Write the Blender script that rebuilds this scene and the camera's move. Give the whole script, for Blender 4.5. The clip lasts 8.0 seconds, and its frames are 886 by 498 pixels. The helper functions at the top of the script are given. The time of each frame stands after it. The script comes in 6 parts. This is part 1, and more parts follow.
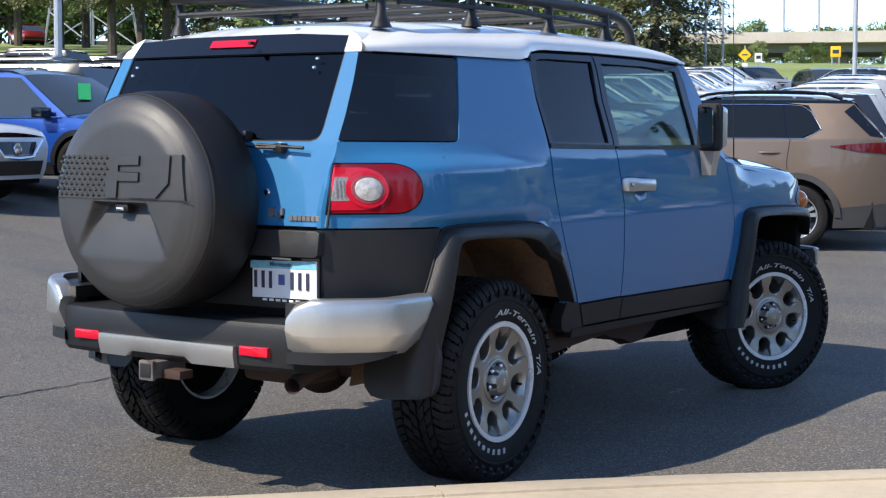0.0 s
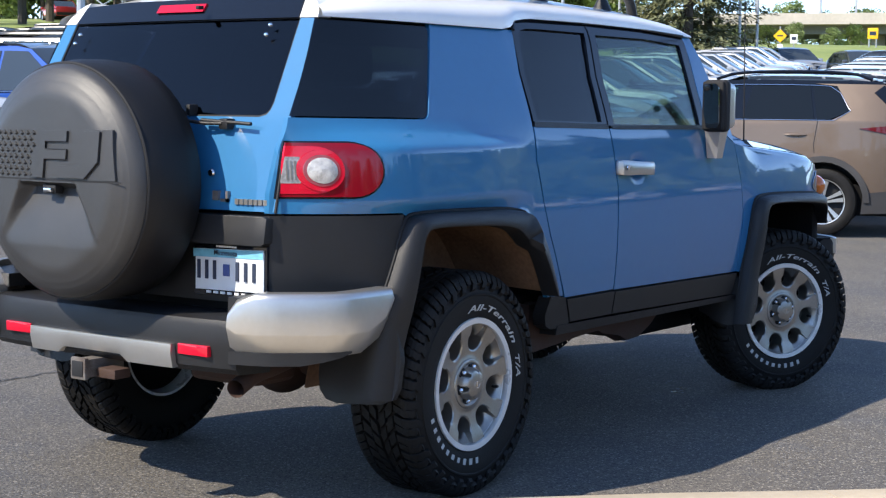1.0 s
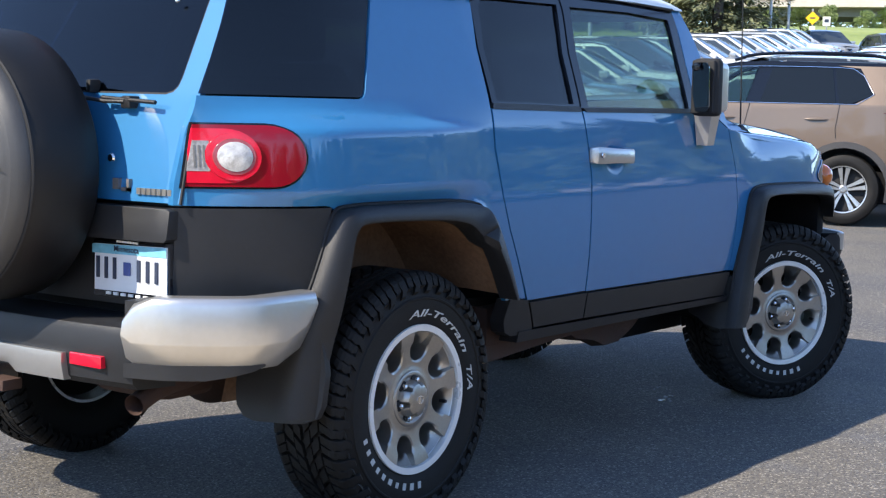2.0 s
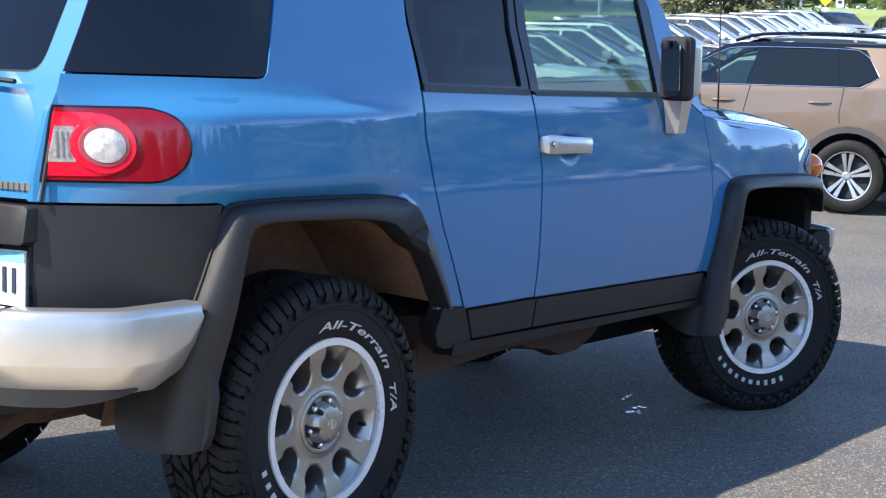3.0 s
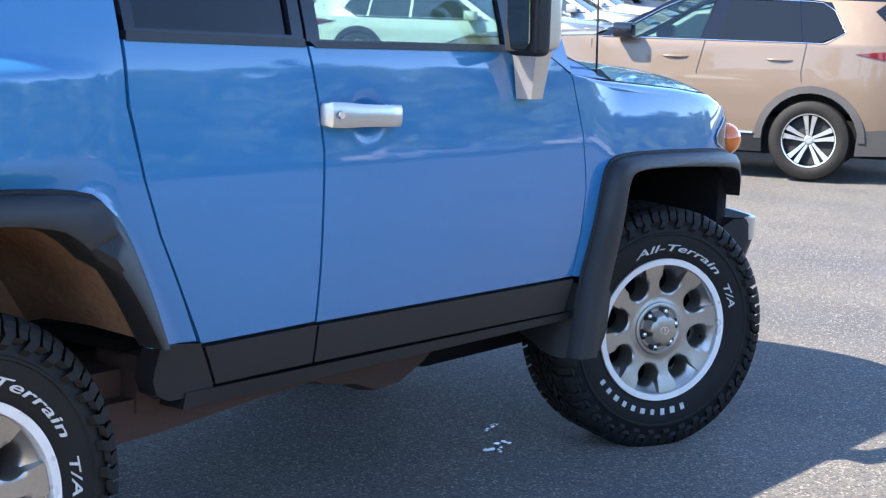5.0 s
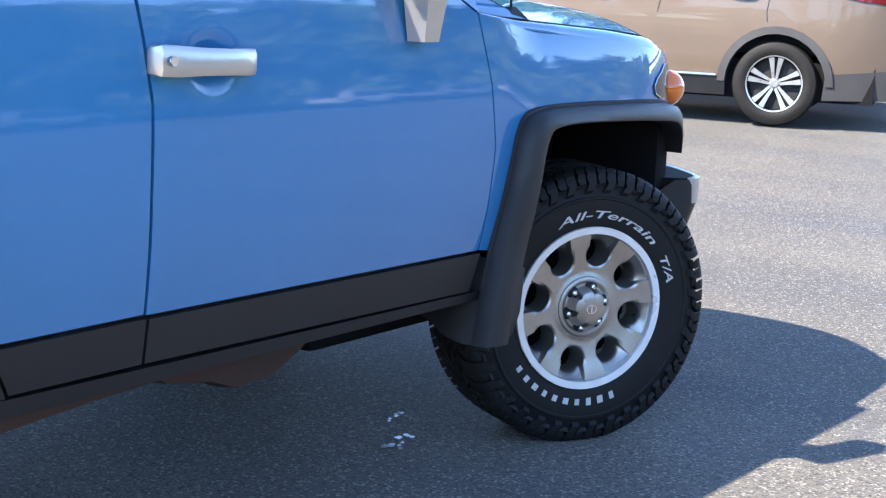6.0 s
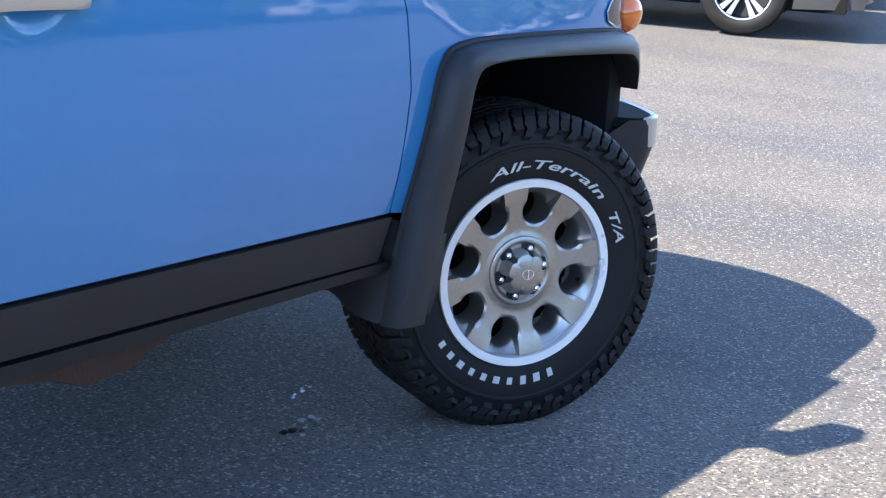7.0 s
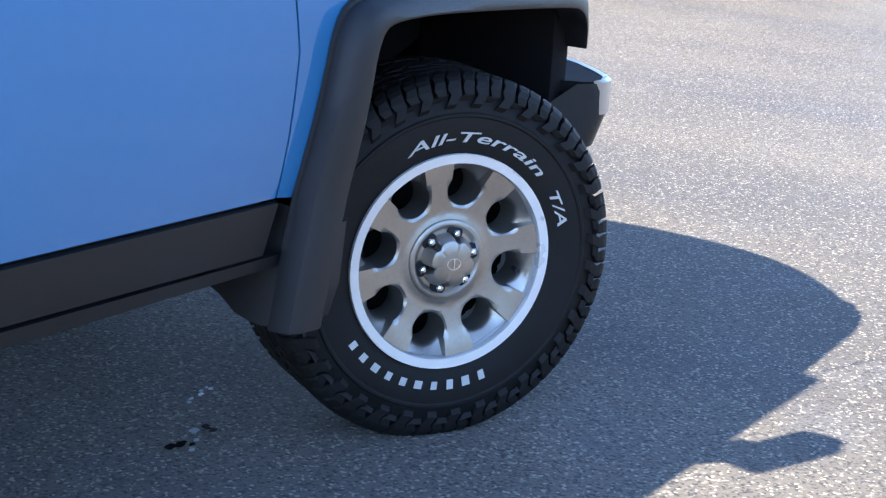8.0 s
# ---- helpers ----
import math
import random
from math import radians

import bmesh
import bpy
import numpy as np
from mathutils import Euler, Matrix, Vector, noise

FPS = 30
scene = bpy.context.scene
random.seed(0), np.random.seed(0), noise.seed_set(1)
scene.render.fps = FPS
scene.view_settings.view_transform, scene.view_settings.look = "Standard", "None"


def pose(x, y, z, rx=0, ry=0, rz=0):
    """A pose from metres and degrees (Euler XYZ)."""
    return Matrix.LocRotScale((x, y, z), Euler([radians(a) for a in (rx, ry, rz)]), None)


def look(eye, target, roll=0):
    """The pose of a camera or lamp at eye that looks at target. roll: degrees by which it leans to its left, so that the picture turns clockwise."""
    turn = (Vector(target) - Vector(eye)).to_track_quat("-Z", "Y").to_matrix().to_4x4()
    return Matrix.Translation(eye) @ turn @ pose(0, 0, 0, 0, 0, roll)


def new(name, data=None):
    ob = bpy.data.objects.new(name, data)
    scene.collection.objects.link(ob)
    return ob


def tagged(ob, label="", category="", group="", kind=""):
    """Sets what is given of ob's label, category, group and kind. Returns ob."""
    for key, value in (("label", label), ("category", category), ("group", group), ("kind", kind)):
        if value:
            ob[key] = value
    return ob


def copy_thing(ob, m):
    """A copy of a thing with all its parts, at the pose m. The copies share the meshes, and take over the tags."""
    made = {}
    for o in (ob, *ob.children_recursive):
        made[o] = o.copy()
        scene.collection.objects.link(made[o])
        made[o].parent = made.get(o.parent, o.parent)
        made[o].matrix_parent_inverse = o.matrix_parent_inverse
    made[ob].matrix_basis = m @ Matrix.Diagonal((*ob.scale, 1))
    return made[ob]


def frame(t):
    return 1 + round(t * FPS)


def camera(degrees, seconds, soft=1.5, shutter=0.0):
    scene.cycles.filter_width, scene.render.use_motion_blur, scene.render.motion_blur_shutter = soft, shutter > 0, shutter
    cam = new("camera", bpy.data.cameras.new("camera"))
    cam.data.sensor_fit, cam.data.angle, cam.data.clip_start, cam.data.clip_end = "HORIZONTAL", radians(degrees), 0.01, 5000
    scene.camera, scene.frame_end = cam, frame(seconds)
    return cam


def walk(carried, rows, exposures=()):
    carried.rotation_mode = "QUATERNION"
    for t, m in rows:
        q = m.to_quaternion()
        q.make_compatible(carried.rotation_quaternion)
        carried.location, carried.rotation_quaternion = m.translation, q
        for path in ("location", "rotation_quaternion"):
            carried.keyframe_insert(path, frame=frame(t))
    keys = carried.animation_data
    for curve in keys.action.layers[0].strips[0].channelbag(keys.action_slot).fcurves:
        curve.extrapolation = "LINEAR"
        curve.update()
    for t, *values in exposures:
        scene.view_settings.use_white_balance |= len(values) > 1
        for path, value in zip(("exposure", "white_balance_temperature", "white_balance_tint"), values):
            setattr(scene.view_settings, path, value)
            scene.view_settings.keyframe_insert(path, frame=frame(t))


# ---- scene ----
cam = camera(31.3, 8.0, soft=1.26)
PATH = [
    (0, (-4.971, -4.022, 1.32), (-3.326, -2.894, 1.172), 0.2),
    (0.5, (-4.676, -3.988, 1.32), (-3.044, -2.843, 1.16), 0.5),
    (1, (-4.382, -3.886, 1.31), (-2.763, -2.725, 1.136), 0.7),
    (1.5, (-4.088, -3.795, 1.316), (-2.48, -2.619, 1.13), 1.0),
    (1.7, (-3.938, -3.784, 1.307), (-2.339, -2.599, 1.116), 0.9),
    (2.8, (-3.181, -3.576, 1.333), (-1.594, -2.381, 1.107), 2.2),
    (3, (-3.071, -3.57, 1.32), (-1.487, -2.37, 1.094), 1.7),
    (3.5, (-2.727, -3.505, 1.324), (-1.148, -2.301, 1.087), 1.9),
    (4, (-2.388, -3.39, 1.313), (-0.81, -2.185, 1.065), 2.0),
    (4.5, (-2.059, -3.299, 1.314), (-0.479, -2.102, 1.051), 2.1),
    (4.7, (-1.91, -3.27, 1.307), (-0.325, -2.079, 1.041), 2.0),
    (5.8, (-1.17, -3.006, 1.309), (0.431, -1.858, 0.965), 2.4),
    (6, (-1.033, -2.975, 1.298), (0.57, -1.834, 0.941), 2.5),
    (6.5, (-0.693, -2.87, 1.294), (0.915, -1.752, 0.889), 2.7),
    (7, (-0.435, -2.69, 1.327), (1.175, -1.608, 0.842), 3.5),
    (7.5, (-0.119, -2.597, 1.282), (1.483, -1.516, 0.767), 3.5),
    (8, (0.084, -2.551, 1.285), (1.683, -1.48, 0.739), 3.6),
]
walk(cam, [(t, look(eye, target, roll)) for t, eye, target, roll in PATH], [(0, 1.20), (1.0, 1.40), (1.7, 1.62), (2.8, 1.90), (3.5, 2.15), (4.5, 2.48), (6.5, 2.64), (8.0, 2.78)])

# ---- world, sun, exposure ----
SUN_FROM = Vector((-1.0, 0.39, 1.0)).normalized()
world = bpy.data.worlds.new("sky")
scene.world = world
world.use_nodes = True
wn = world.node_tree
sky = wn.nodes.new("ShaderNodeTexSky")
sky.sky_type = "NISHITA"
sky.sun_disc = False
sky.sun_elevation = math.asin(SUN_FROM.z)
sky.sun_rotation = math.atan2(SUN_FROM.x, SUN_FROM.y)
sky.air_density, sky.dust_density, sky.ozone_density = 0.9, 0.2, 2.0
sky.altitude = 3500
wn.nodes["Background"].inputs[1].default_value = 0.150
wn.links.new(sky.outputs[0], wn.nodes["Background"].inputs[0])
sun_data = bpy.data.lights.new("sun", "SUN")
sun_data.energy, sun_data.angle, sun_data.color = 3.0, radians(0.53), (1.0, 0.91, 0.78)
sun = new("sun", sun_data)
sun.matrix_world = look(SUN_FROM * 60, (0, 0, 0))


# ---- materials ----
def mat(name, color, rough=0.5, metal=0.0, coat=0.0, vary=0.0, scale=8.0, bump=0.0, bscale=200.0, spec=0.5, color2=None, rand=0.0):
    """Principled surface whose colour varies with two scales of noise and, with rand, from piece to piece."""
    m = bpy.data.materials.new(name)
    m.use_nodes = True
    n, l = m.node_tree.nodes, m.node_tree.links
    b = n["Principled BSDF"]
    b.inputs["Base Color"].default_value = (*color, 1)
    b.inputs["Roughness"].default_value = rough
    b.inputs["Metallic"].default_value = metal
    b.inputs["Specular IOR Level"].default_value = spec
    if coat:
        b.inputs["Coat Weight"].default_value, b.inputs["Coat Roughness"].default_value = coat, 0.02
    tc = n.new("ShaderNodeTexCoord")
    if vary or color2:
        big, fine = n.new("ShaderNodeTexNoise"), n.new("ShaderNodeTexNoise")
        big.inputs["Scale"].default_value, big.inputs["Detail"].default_value = scale, 6
        fine.inputs["Scale"].default_value, fine.inputs["Detail"].default_value = scale * 14, 3
        l.new(tc.outputs["Object"], big.inputs["Vector"])
        l.new(tc.outputs["Object"], fine.inputs["Vector"])
        add = n.new("ShaderNodeMath")
        add.operation = "MULTIPLY_ADD"
        l.new(fine.outputs["Fac"], add.inputs[0])
        add.inputs[1].default_value = 0.45
        l.new(big.outputs["Fac"], add.inputs[2])
        ramp = n.new("ShaderNodeValToRGB")
        ramp.color_ramp.elements[0].position, ramp.color_ramp.elements[1].position = 0.5, 0.95
        c2 = color2 or tuple(c * (1 + vary) for c in color)
        c1 = color if color2 else tuple(c * (1 - vary) for c in color)
        ramp.color_ramp.elements[0].color, ramp.color_ramp.elements[1].color = (*c1, 1), (*c2, 1)
        l.new(add.outputs[0], ramp.inputs["Fac"])
        out = ramp.outputs["Color"]
        if rand:
            info, hsv = n.new("ShaderNodeObjectInfo"), n.new("ShaderNodeHueSaturation")
            rng = n.new("ShaderNodeMapRange")
            rng.inputs["To Min"].default_value, rng.inputs["To Max"].default_value = 1 - rand, 1 + rand
            l.new(info.outputs["Random"], rng.inputs["Value"])
            l.new(rng.outputs[0], hsv.inputs["Value"])
            l.new(out, hsv.inputs["Color"])
            out = hsv.outputs["Color"]
        l.new(out, b.inputs["Base Color"])
        rr = n.new("ShaderNodeMapRange")
        rr.inputs["To Min"].default_value, rr.inputs["To Max"].default_value = max(0.02, rough * 0.85), min(1, rough * 1.2)
        l.new(big.outputs["Fac"], rr.inputs["Value"])
        l.new(rr.outputs[0], b.inputs["Roughness"])
    if bump:
        bn, bt = n.new("ShaderNodeBump"), n.new("ShaderNodeTexNoise")
        bt.inputs["Scale"].default_value, bt.inputs["Detail"].default_value = bscale, 4
        bn.inputs["Strength"].default_value, bn.inputs["Distance"].default_value = bump, 0.004
        l.new(tc.outputs["Object"], bt.inputs["Vector"])
        l.new(bt.outputs["Fac"], bn.inputs["Height"])
        l.new(bn.outputs["Normal"], b.inputs["Normal"])
    return m


def glass(name, tint, gloss=1.0):
    """Tinted pane: lets light through by its tint and mirrors more at a slant."""
    m = bpy.data.materials.new(name)
    m.use_nodes = True
    n, l = m.node_tree.nodes, m.node_tree.links
    n.remove(n["Principled BSDF"])
    tr, gl, mix, lw = n.new("ShaderNodeBsdfTransparent"), n.new("ShaderNodeBsdfGlossy"), n.new("ShaderNodeMixShader"), n.new("ShaderNodeLayerWeight")
    power, fr = n.new("ShaderNodeMath"), n.new("ShaderNodeMath")
    power.operation, fr.operation = "POWER", "MULTIPLY_ADD"
    power.inputs[1].default_value = 5
    fr.inputs[1].default_value, fr.inputs[2].default_value = 0.95, 0.04
    l.new(lw.outputs["Facing"], power.inputs[0])
    l.new(power.outputs[0], fr.inputs[0])
    tr.inputs["Color"].default_value = (*tint, 1)
    gl.inputs["Roughness"].default_value = 0.01
    gl.inputs["Color"].default_value = (gloss, gloss, gloss, 1)
    l.new(fr.outputs[0], mix.inputs[0])
    l.new(tr.outputs[0], mix.inputs[1])
    l.new(gl.outputs[0], mix.inputs[2])
    l.new(mix.outputs[0], n["Material Output"].inputs["Surface"])
    return m


def asphalt_material():
    m = bpy.data.materials.new("asphalt")
    m.use_nodes = True
    n, l = m.node_tree.nodes, m.node_tree.links
    b = n["Principled BSDF"]
    geo = n.new("ShaderNodeNewGeometry")

    def tex(kind, scale, detail=4):
        t = n.new(kind)
        t.inputs["Scale"].default_value = scale
        if kind == "ShaderNodeTexNoise":
            t.inputs["Detail"].default_value = detail
        l.new(geo.outputs["Position"], t.inputs["Vector"])
        return t

    def mixc(a, bcol, fac):
        x = n.new("ShaderNodeMix")
        x.data_type = "RGBA"
        l.new(fac, x.inputs["Factor"])
        for i, v in (("A", a), ("B", bcol)):
            sock = [s for s in x.inputs if s.name == i and s.type == "RGBA"][0]
            if isinstance(v, tuple):
                sock.default_value = (*v, 1)
            else:
                l.new(v, sock)
        return [s for s in x.outputs if s.type == "RGBA"][0]

    def ramp(src, p0, p1):
        r = n.new("ShaderNodeMapRange")
        r.inputs["From Min"].default_value, r.inputs["From Max"].default_value = p0, p1
        l.new(src, r.inputs["Value"])
        return r.outputs[0]

    patches, stains, grain = tex("ShaderNodeTexNoise", 0.45, 6), tex("ShaderNodeTexNoise", 2.6, 6), tex("ShaderNodeTexNoise", 95, 3)
    stones = tex("ShaderNodeTexVoronoi", 150)
    # worn: wear patches plus a slope of sunlit brightness painted in, paler towards +y
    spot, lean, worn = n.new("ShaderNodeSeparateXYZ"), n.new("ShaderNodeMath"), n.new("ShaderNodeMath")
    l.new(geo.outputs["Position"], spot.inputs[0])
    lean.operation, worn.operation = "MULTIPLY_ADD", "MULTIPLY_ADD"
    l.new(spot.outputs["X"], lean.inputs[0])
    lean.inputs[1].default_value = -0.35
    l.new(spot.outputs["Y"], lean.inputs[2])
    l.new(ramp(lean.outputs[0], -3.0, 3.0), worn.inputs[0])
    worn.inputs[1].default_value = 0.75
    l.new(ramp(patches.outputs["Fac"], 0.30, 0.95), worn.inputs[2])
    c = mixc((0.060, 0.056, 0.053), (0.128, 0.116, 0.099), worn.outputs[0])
    long = tex("ShaderNodeTexNoise", 1.0, 5)
    turn = n.new("ShaderNodeMapping")
    turn.inputs["Rotation"].default_value, turn.inputs["Scale"].default_value = (0, 0, radians(32)), (0.9, 0.30, 1)
    l.new(geo.outputs["Position"], turn.inputs["Vector"])
    l.new(turn.outputs[0], long.inputs["Vector"])
    c = mixc(c, (0.122, 0.109, 0.090), ramp(long.outputs["Fac"], 0.52, 0.80))
    c = mixc(c, (0.062, 0.062, 0.065), ramp(long.outputs["Fac"], 0.47, 0.28))
    c = mixc(c, (0.090, 0.090, 0.094), ramp(stains.outputs["Fac"], 0.55, 0.80))
    c = mixc(c, (0.045, 0.045, 0.048), ramp(grain.outputs["Fac"], 0.52, 0.76))
    pick = n.new("ShaderNodeSeparateColor")
    l.new(stones.outputs["Color"], pick.inputs[0])
    c = mixc(c, (0.040, 0.039, 0.040), ramp(pick.outputs[1], 0.68, 0.88))
    c = mixc(c, (0.225, 0.208, 0.180), ramp(pick.outputs[0], 0.85, 0.96))
    l.new(c, b.inputs["Base Color"])
    b.inputs["Roughness"].default_value = 0.72
    b.inputs["Diffuse Roughness"].default_value = 1.0
    b.inputs["Specular IOR Level"].default_value = 0.25
    bn = n.new("ShaderNodeBump")
    bn.inputs["Strength"].default_value, bn.inputs["Distance"].default_value = 0.8, 0.006
    l.new(grain.outputs["Fac"], bn.inputs["Height"])
    l.new(bn.outputs["Normal"], b.inputs["Normal"])
    return m


BLUE = mat("blue_paint", (0.016, 0.140, 0.312), 0.60, metal=0.0, coat=1.0, vary=0.04, scale=2.0, spec=0.3)
BLUE.node_tree.nodes["Principled BSDF"].inputs["Coat IOR"].default_value = 1.56
BLUE.node_tree.nodes["Principled BSDF"].inputs["Coat Roughness"].default_value = 0.035
WHITE = mat("white_paint", (0.80, 0.79, 0.76), 0.35, coat=0.8, vary=0.03, scale=2.0)
CLADDING = mat("black_cladding", (0.0125, 0.0127, 0.0140), 0.42, spec=0.38, vary=0.18, scale=5.0, bump=0.25, bscale=600)
COVER = mat("spare_cover_vinyl", (0.035, 0.035, 0.036), 0.42, vary=0.12, scale=5.0, bump=0.2, bscale=500)
BAND = mat("vinyl_band", (0.008, 0.008, 0.009), 0.48, spec=0.3, vary=0.15, scale=6.0, bump=0.2, bscale=400)
GLOSSBLACK = mat("gloss_black", (0.006, 0.008, 0.013), 0.06, spec=0.45)
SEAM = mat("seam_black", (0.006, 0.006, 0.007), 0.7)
SILVER = mat("silver_paint", (0.50, 0.488, 0.468), 0.30, metal=0.8, coat=0.3, vary=0.05, scale=4.0)
CHROME = mat("chrome", (0.85, 0.85, 0.86), 0.08, metal=1.0)
ALLOY = mat("grey_alloy", (0.40, 0.375, 0.34), 0.34, metal=0.85, vary=0.10, scale=10.0)
RIMLIP = mat("machined_lip", (0.76, 0.75, 0.73), 0.28, metal=0.25, vary=0.05, scale=20.0)
RUBBER = mat("rubber", (0.0095, 0.0088, 0.0082), 0.62, spec=0.24, vary=0.25, scale=14.0, bump=0.25, bscale=300)
LETTER = mat("white_lettering", (0.52, 0.51, 0.485), 0.6, vary=0.08, scale=30.0)
DIRT = mat("dirty_liner", (0.080, 0.043, 0.026), 0.9, spec=0.2, color2=(0.175, 0.105, 0.062), scale=5.0, bump=0.6, bscale=60)
RUST = mat("rusty_steel", (0.040, 0.020, 0.012), 0.8, color2=(0.055, 0.026, 0.018), scale=16.0, bump=0.5, bscale=120)
WEATHERED = mat("weathered_steel", (0.20, 0.185, 0.17), 0.6, metal=0.3, color2=(0.075, 0.055, 0.045), scale=14.0)
# near-black: the shade in wheel wells and under the car is put into this colour
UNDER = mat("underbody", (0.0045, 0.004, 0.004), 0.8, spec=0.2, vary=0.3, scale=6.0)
TRIM = mat("interior_grey", (0.075, 0.075, 0.075), 0.75, vary=0.12, scale=10.0)
SEATCLOTH = mat("seat_cloth", (0.045, 0.043, 0.042), 0.9, vary=0.15, scale=30.0, bump=0.2, bscale=500)
PRIVACY = glass("privacy_glass", (0.10, 0.125, 0.18))
DARKTINT = glass("dark_tint_glass", (0.075, 0.092, 0.12))
CLEAR = glass("clear_glass", (0.66, 0.76, 0.72))
MIRRORGLASS = mat("mirror", (0.55, 0.58, 0.56), 0.01, metal=1.0)
RED = mat("red_lens", (0.52, 0.006, 0.026), 0.10, coat=0.4, spec=0.3, vary=0.1, scale=30.0)
DEEPRED = mat("deep_red_lens", (0.19, 0.003, 0.011), 0.08, coat=0.3, spec=0.3)
CLEARLENS = mat("clear_lens", (0.40, 0.395, 0.385), 0.12, coat=1.0, vary=0.35, scale=45.0, bump=0.5, bscale=160)
REVERSE = mat("reverse_lens", (0.24, 0.235, 0.235), 0.15, coat=0.6, vary=0.4, scale=90.0)
SMOKED = mat("smoked_bezel", (0.26, 0.045, 0.055), 0.18, coat=0.5, vary=0.15, scale=60.0)
GREYLENS = mat("grey_lens", (0.13, 0.127, 0.127), 0.18, coat=1.0, vary=0.2, scale=50.0)
ORANGE = mat("orange_lens", (0.75, 0.16, 0.012), 0.12, coat=1.0, vary=0.1, scale=30.0)
PLATE = mat("plate_white", (0.66, 0.68, 0.70), 0.4, vary=0.04, scale=20.0)
PLATEBLUE = mat("plate_blue", (0.16, 0.42, 0.55), 0.4, vary=0.2, scale=30.0)
INK = mat("ink", (0.02, 0.03, 0.06), 0.5)
ASPHALT = asphalt_material()
CONCRETE = mat("concrete", (0.46, 0.38, 0.27), 0.85, vary=0.13, scale=1.6, bump=0.5, bscale=120)
PALE = mat("pale_concrete", (0.50, 0.45, 0.38), 0.85, vary=0.12, scale=0.3, bump=0.3, bscale=30)
GRASS = mat("grass_ground", (0.15, 0.20, 0.045), 0.9, color2=(0.27, 0.31, 0.09), scale=0.25)
SPRUCE = mat("spruce_needles", (0.070, 0.090, 0.042), 0.7, color2=(0.22, 0.215, 0.10), scale=0.7, rand=0.15)
LEAF = mat("leaves", (0.085, 0.135, 0.035), 0.6, color2=(0.25, 0.31, 0.10), scale=0.6, rand=0.2)
BARK = mat("bark", (0.07, 0.055, 0.042), 0.9, vary=0.3, scale=4.0, bump=0.8, bscale=30)
STEEL = mat("galvanised_steel", (0.42, 0.43, 0.44), 0.45, metal=0.5, vary=0.1, scale=2.0)
SIGNYELLOW = mat("sign_yellow", (0.85, 0.48, 0.01), 0.5, vary=0.05, scale=2.0)
SIGNWHITE = mat("sign_white", (0.75, 0.75, 0.73), 0.5, vary=0.05, scale=2.0)
STICKER = mat("green_sticker", (0.02, 0.36, 0.10), 0.6, vary=0.1, scale=20.0)
OIL = mat("oil_mark", (0.012, 0.012, 0.013), 0.12, vary=0.2, scale=60.0)
WET = mat("wet_mark", (0.35, 0.36, 0.38), 0.08, vary=0.2, scale=60.0)


# ---- mesh helpers ----
def part(name, bm, material, parent=None, label="", smooth=35):
    """Links a bmesh as one mesh object, under a thing or a part."""
    me = bpy.data.meshes.new(name)
    bmesh.ops.recalc_face_normals(bm, faces=bm.faces[:])
    bm.to_mesh(me)
    bm.free()
    if smooth:
        me.polygons.foreach_set("use_smooth", [True] * len(me.polygons))
        me.set_sharp_from_angle(angle=radians(smooth))
    me.materials.append(material)
    ob = new(name, me)
    if parent:
        ob.parent = parent
    if label:
        ob["label"] = label
    return ob


def thing(name, label, category, group="", kind="", at=None):
    ob = new(name)
    ob.empty_display_size = 0.2
    if at:
        ob.matrix_world = at
    return tagged(ob, label, category, group, kind)


def bevel_all(bm, width, seg=2):
    bmesh.ops.bevel(bm, geom=[e for e in bm.edges if e.calc_face_angle(0) > 0.5], offset=width, segments=seg, profile=0.6, affect="EDGES", clamp_overlap=True)
    return bm


def box(lo, hi, bevel=0.0, seg=2, bm=None):
    own = bm is None
    bm = bm or bmesh.new()
    size = [hi[i] - lo[i] for i in range(3)]
    m = Matrix.Translation([(hi[i] + lo[i]) / 2 for i in range(3)]) @ Matrix.Diagonal((*size, 1))
    bmesh.ops.create_cube(bm, size=1, matrix=m)
    if bevel and own:
        bevel_all(bm, bevel, seg)
    return bm


def tube(points, radius, sides=10, bm=None, caps=True):
    """A pipe along points; radius is one number or one for each point."""
    bm = bm or bmesh.new()
    pts = [Vector(p) for p in points]
    rad = radius if isinstance(radius, (list, tuple)) else [radius] * len(pts)
    rings, up = [], None
    for i, p in enumerate(pts):
        d = (pts[min(i + 1, len(pts) - 1)] - pts[max(i - 1, 0)]).normalized()
        if up is None:
            up = d.orthogonal().normalized()
        up = (up - d * up.dot(d)).normalized()
        side = d.cross(up)
        rings.append([bm.verts.new(p + rad[i] * (math.cos(a) * up + math.sin(a) * side)) for a in [2 * math.pi * k / sides for k in range(sides)]])
    for a, b in zip(rings, rings[1:]):
        for k in range(sides):
            bm.faces.new((a[k], a[(k + 1) % sides], b[(k + 1) % sides], b[k]))
    if caps:
        bm.faces.new(rings[0][::-1])
        bm.faces.new(rings[-1])
    return bm


def revolve(profile, steps=64, bm=None, y0=0.0):
    """Turns (radius, y) pairs about the local y axis."""
    bm = bm or bmesh.new()
    rings = []
    for k in range(steps):
        a = 2 * math.pi * k / steps
        rings.append([bm.verts.new((r * math.cos(a), y + y0, r * math.sin(a))) for r, y in profile])
    for k in range(steps):
        a, b = rings[k], rings[(k + 1) % steps]
        for i in range(len(profile) - 1):
            if profile[i][0] == 0 and profile[i + 1][0] == 0:
                continue
            bm.faces.new((a[i], a[i + 1], b[i + 1], b[i]))
    bmesh.ops.remove_doubles(bm, verts=bm.verts[:], dist=1e-5)
    return bm


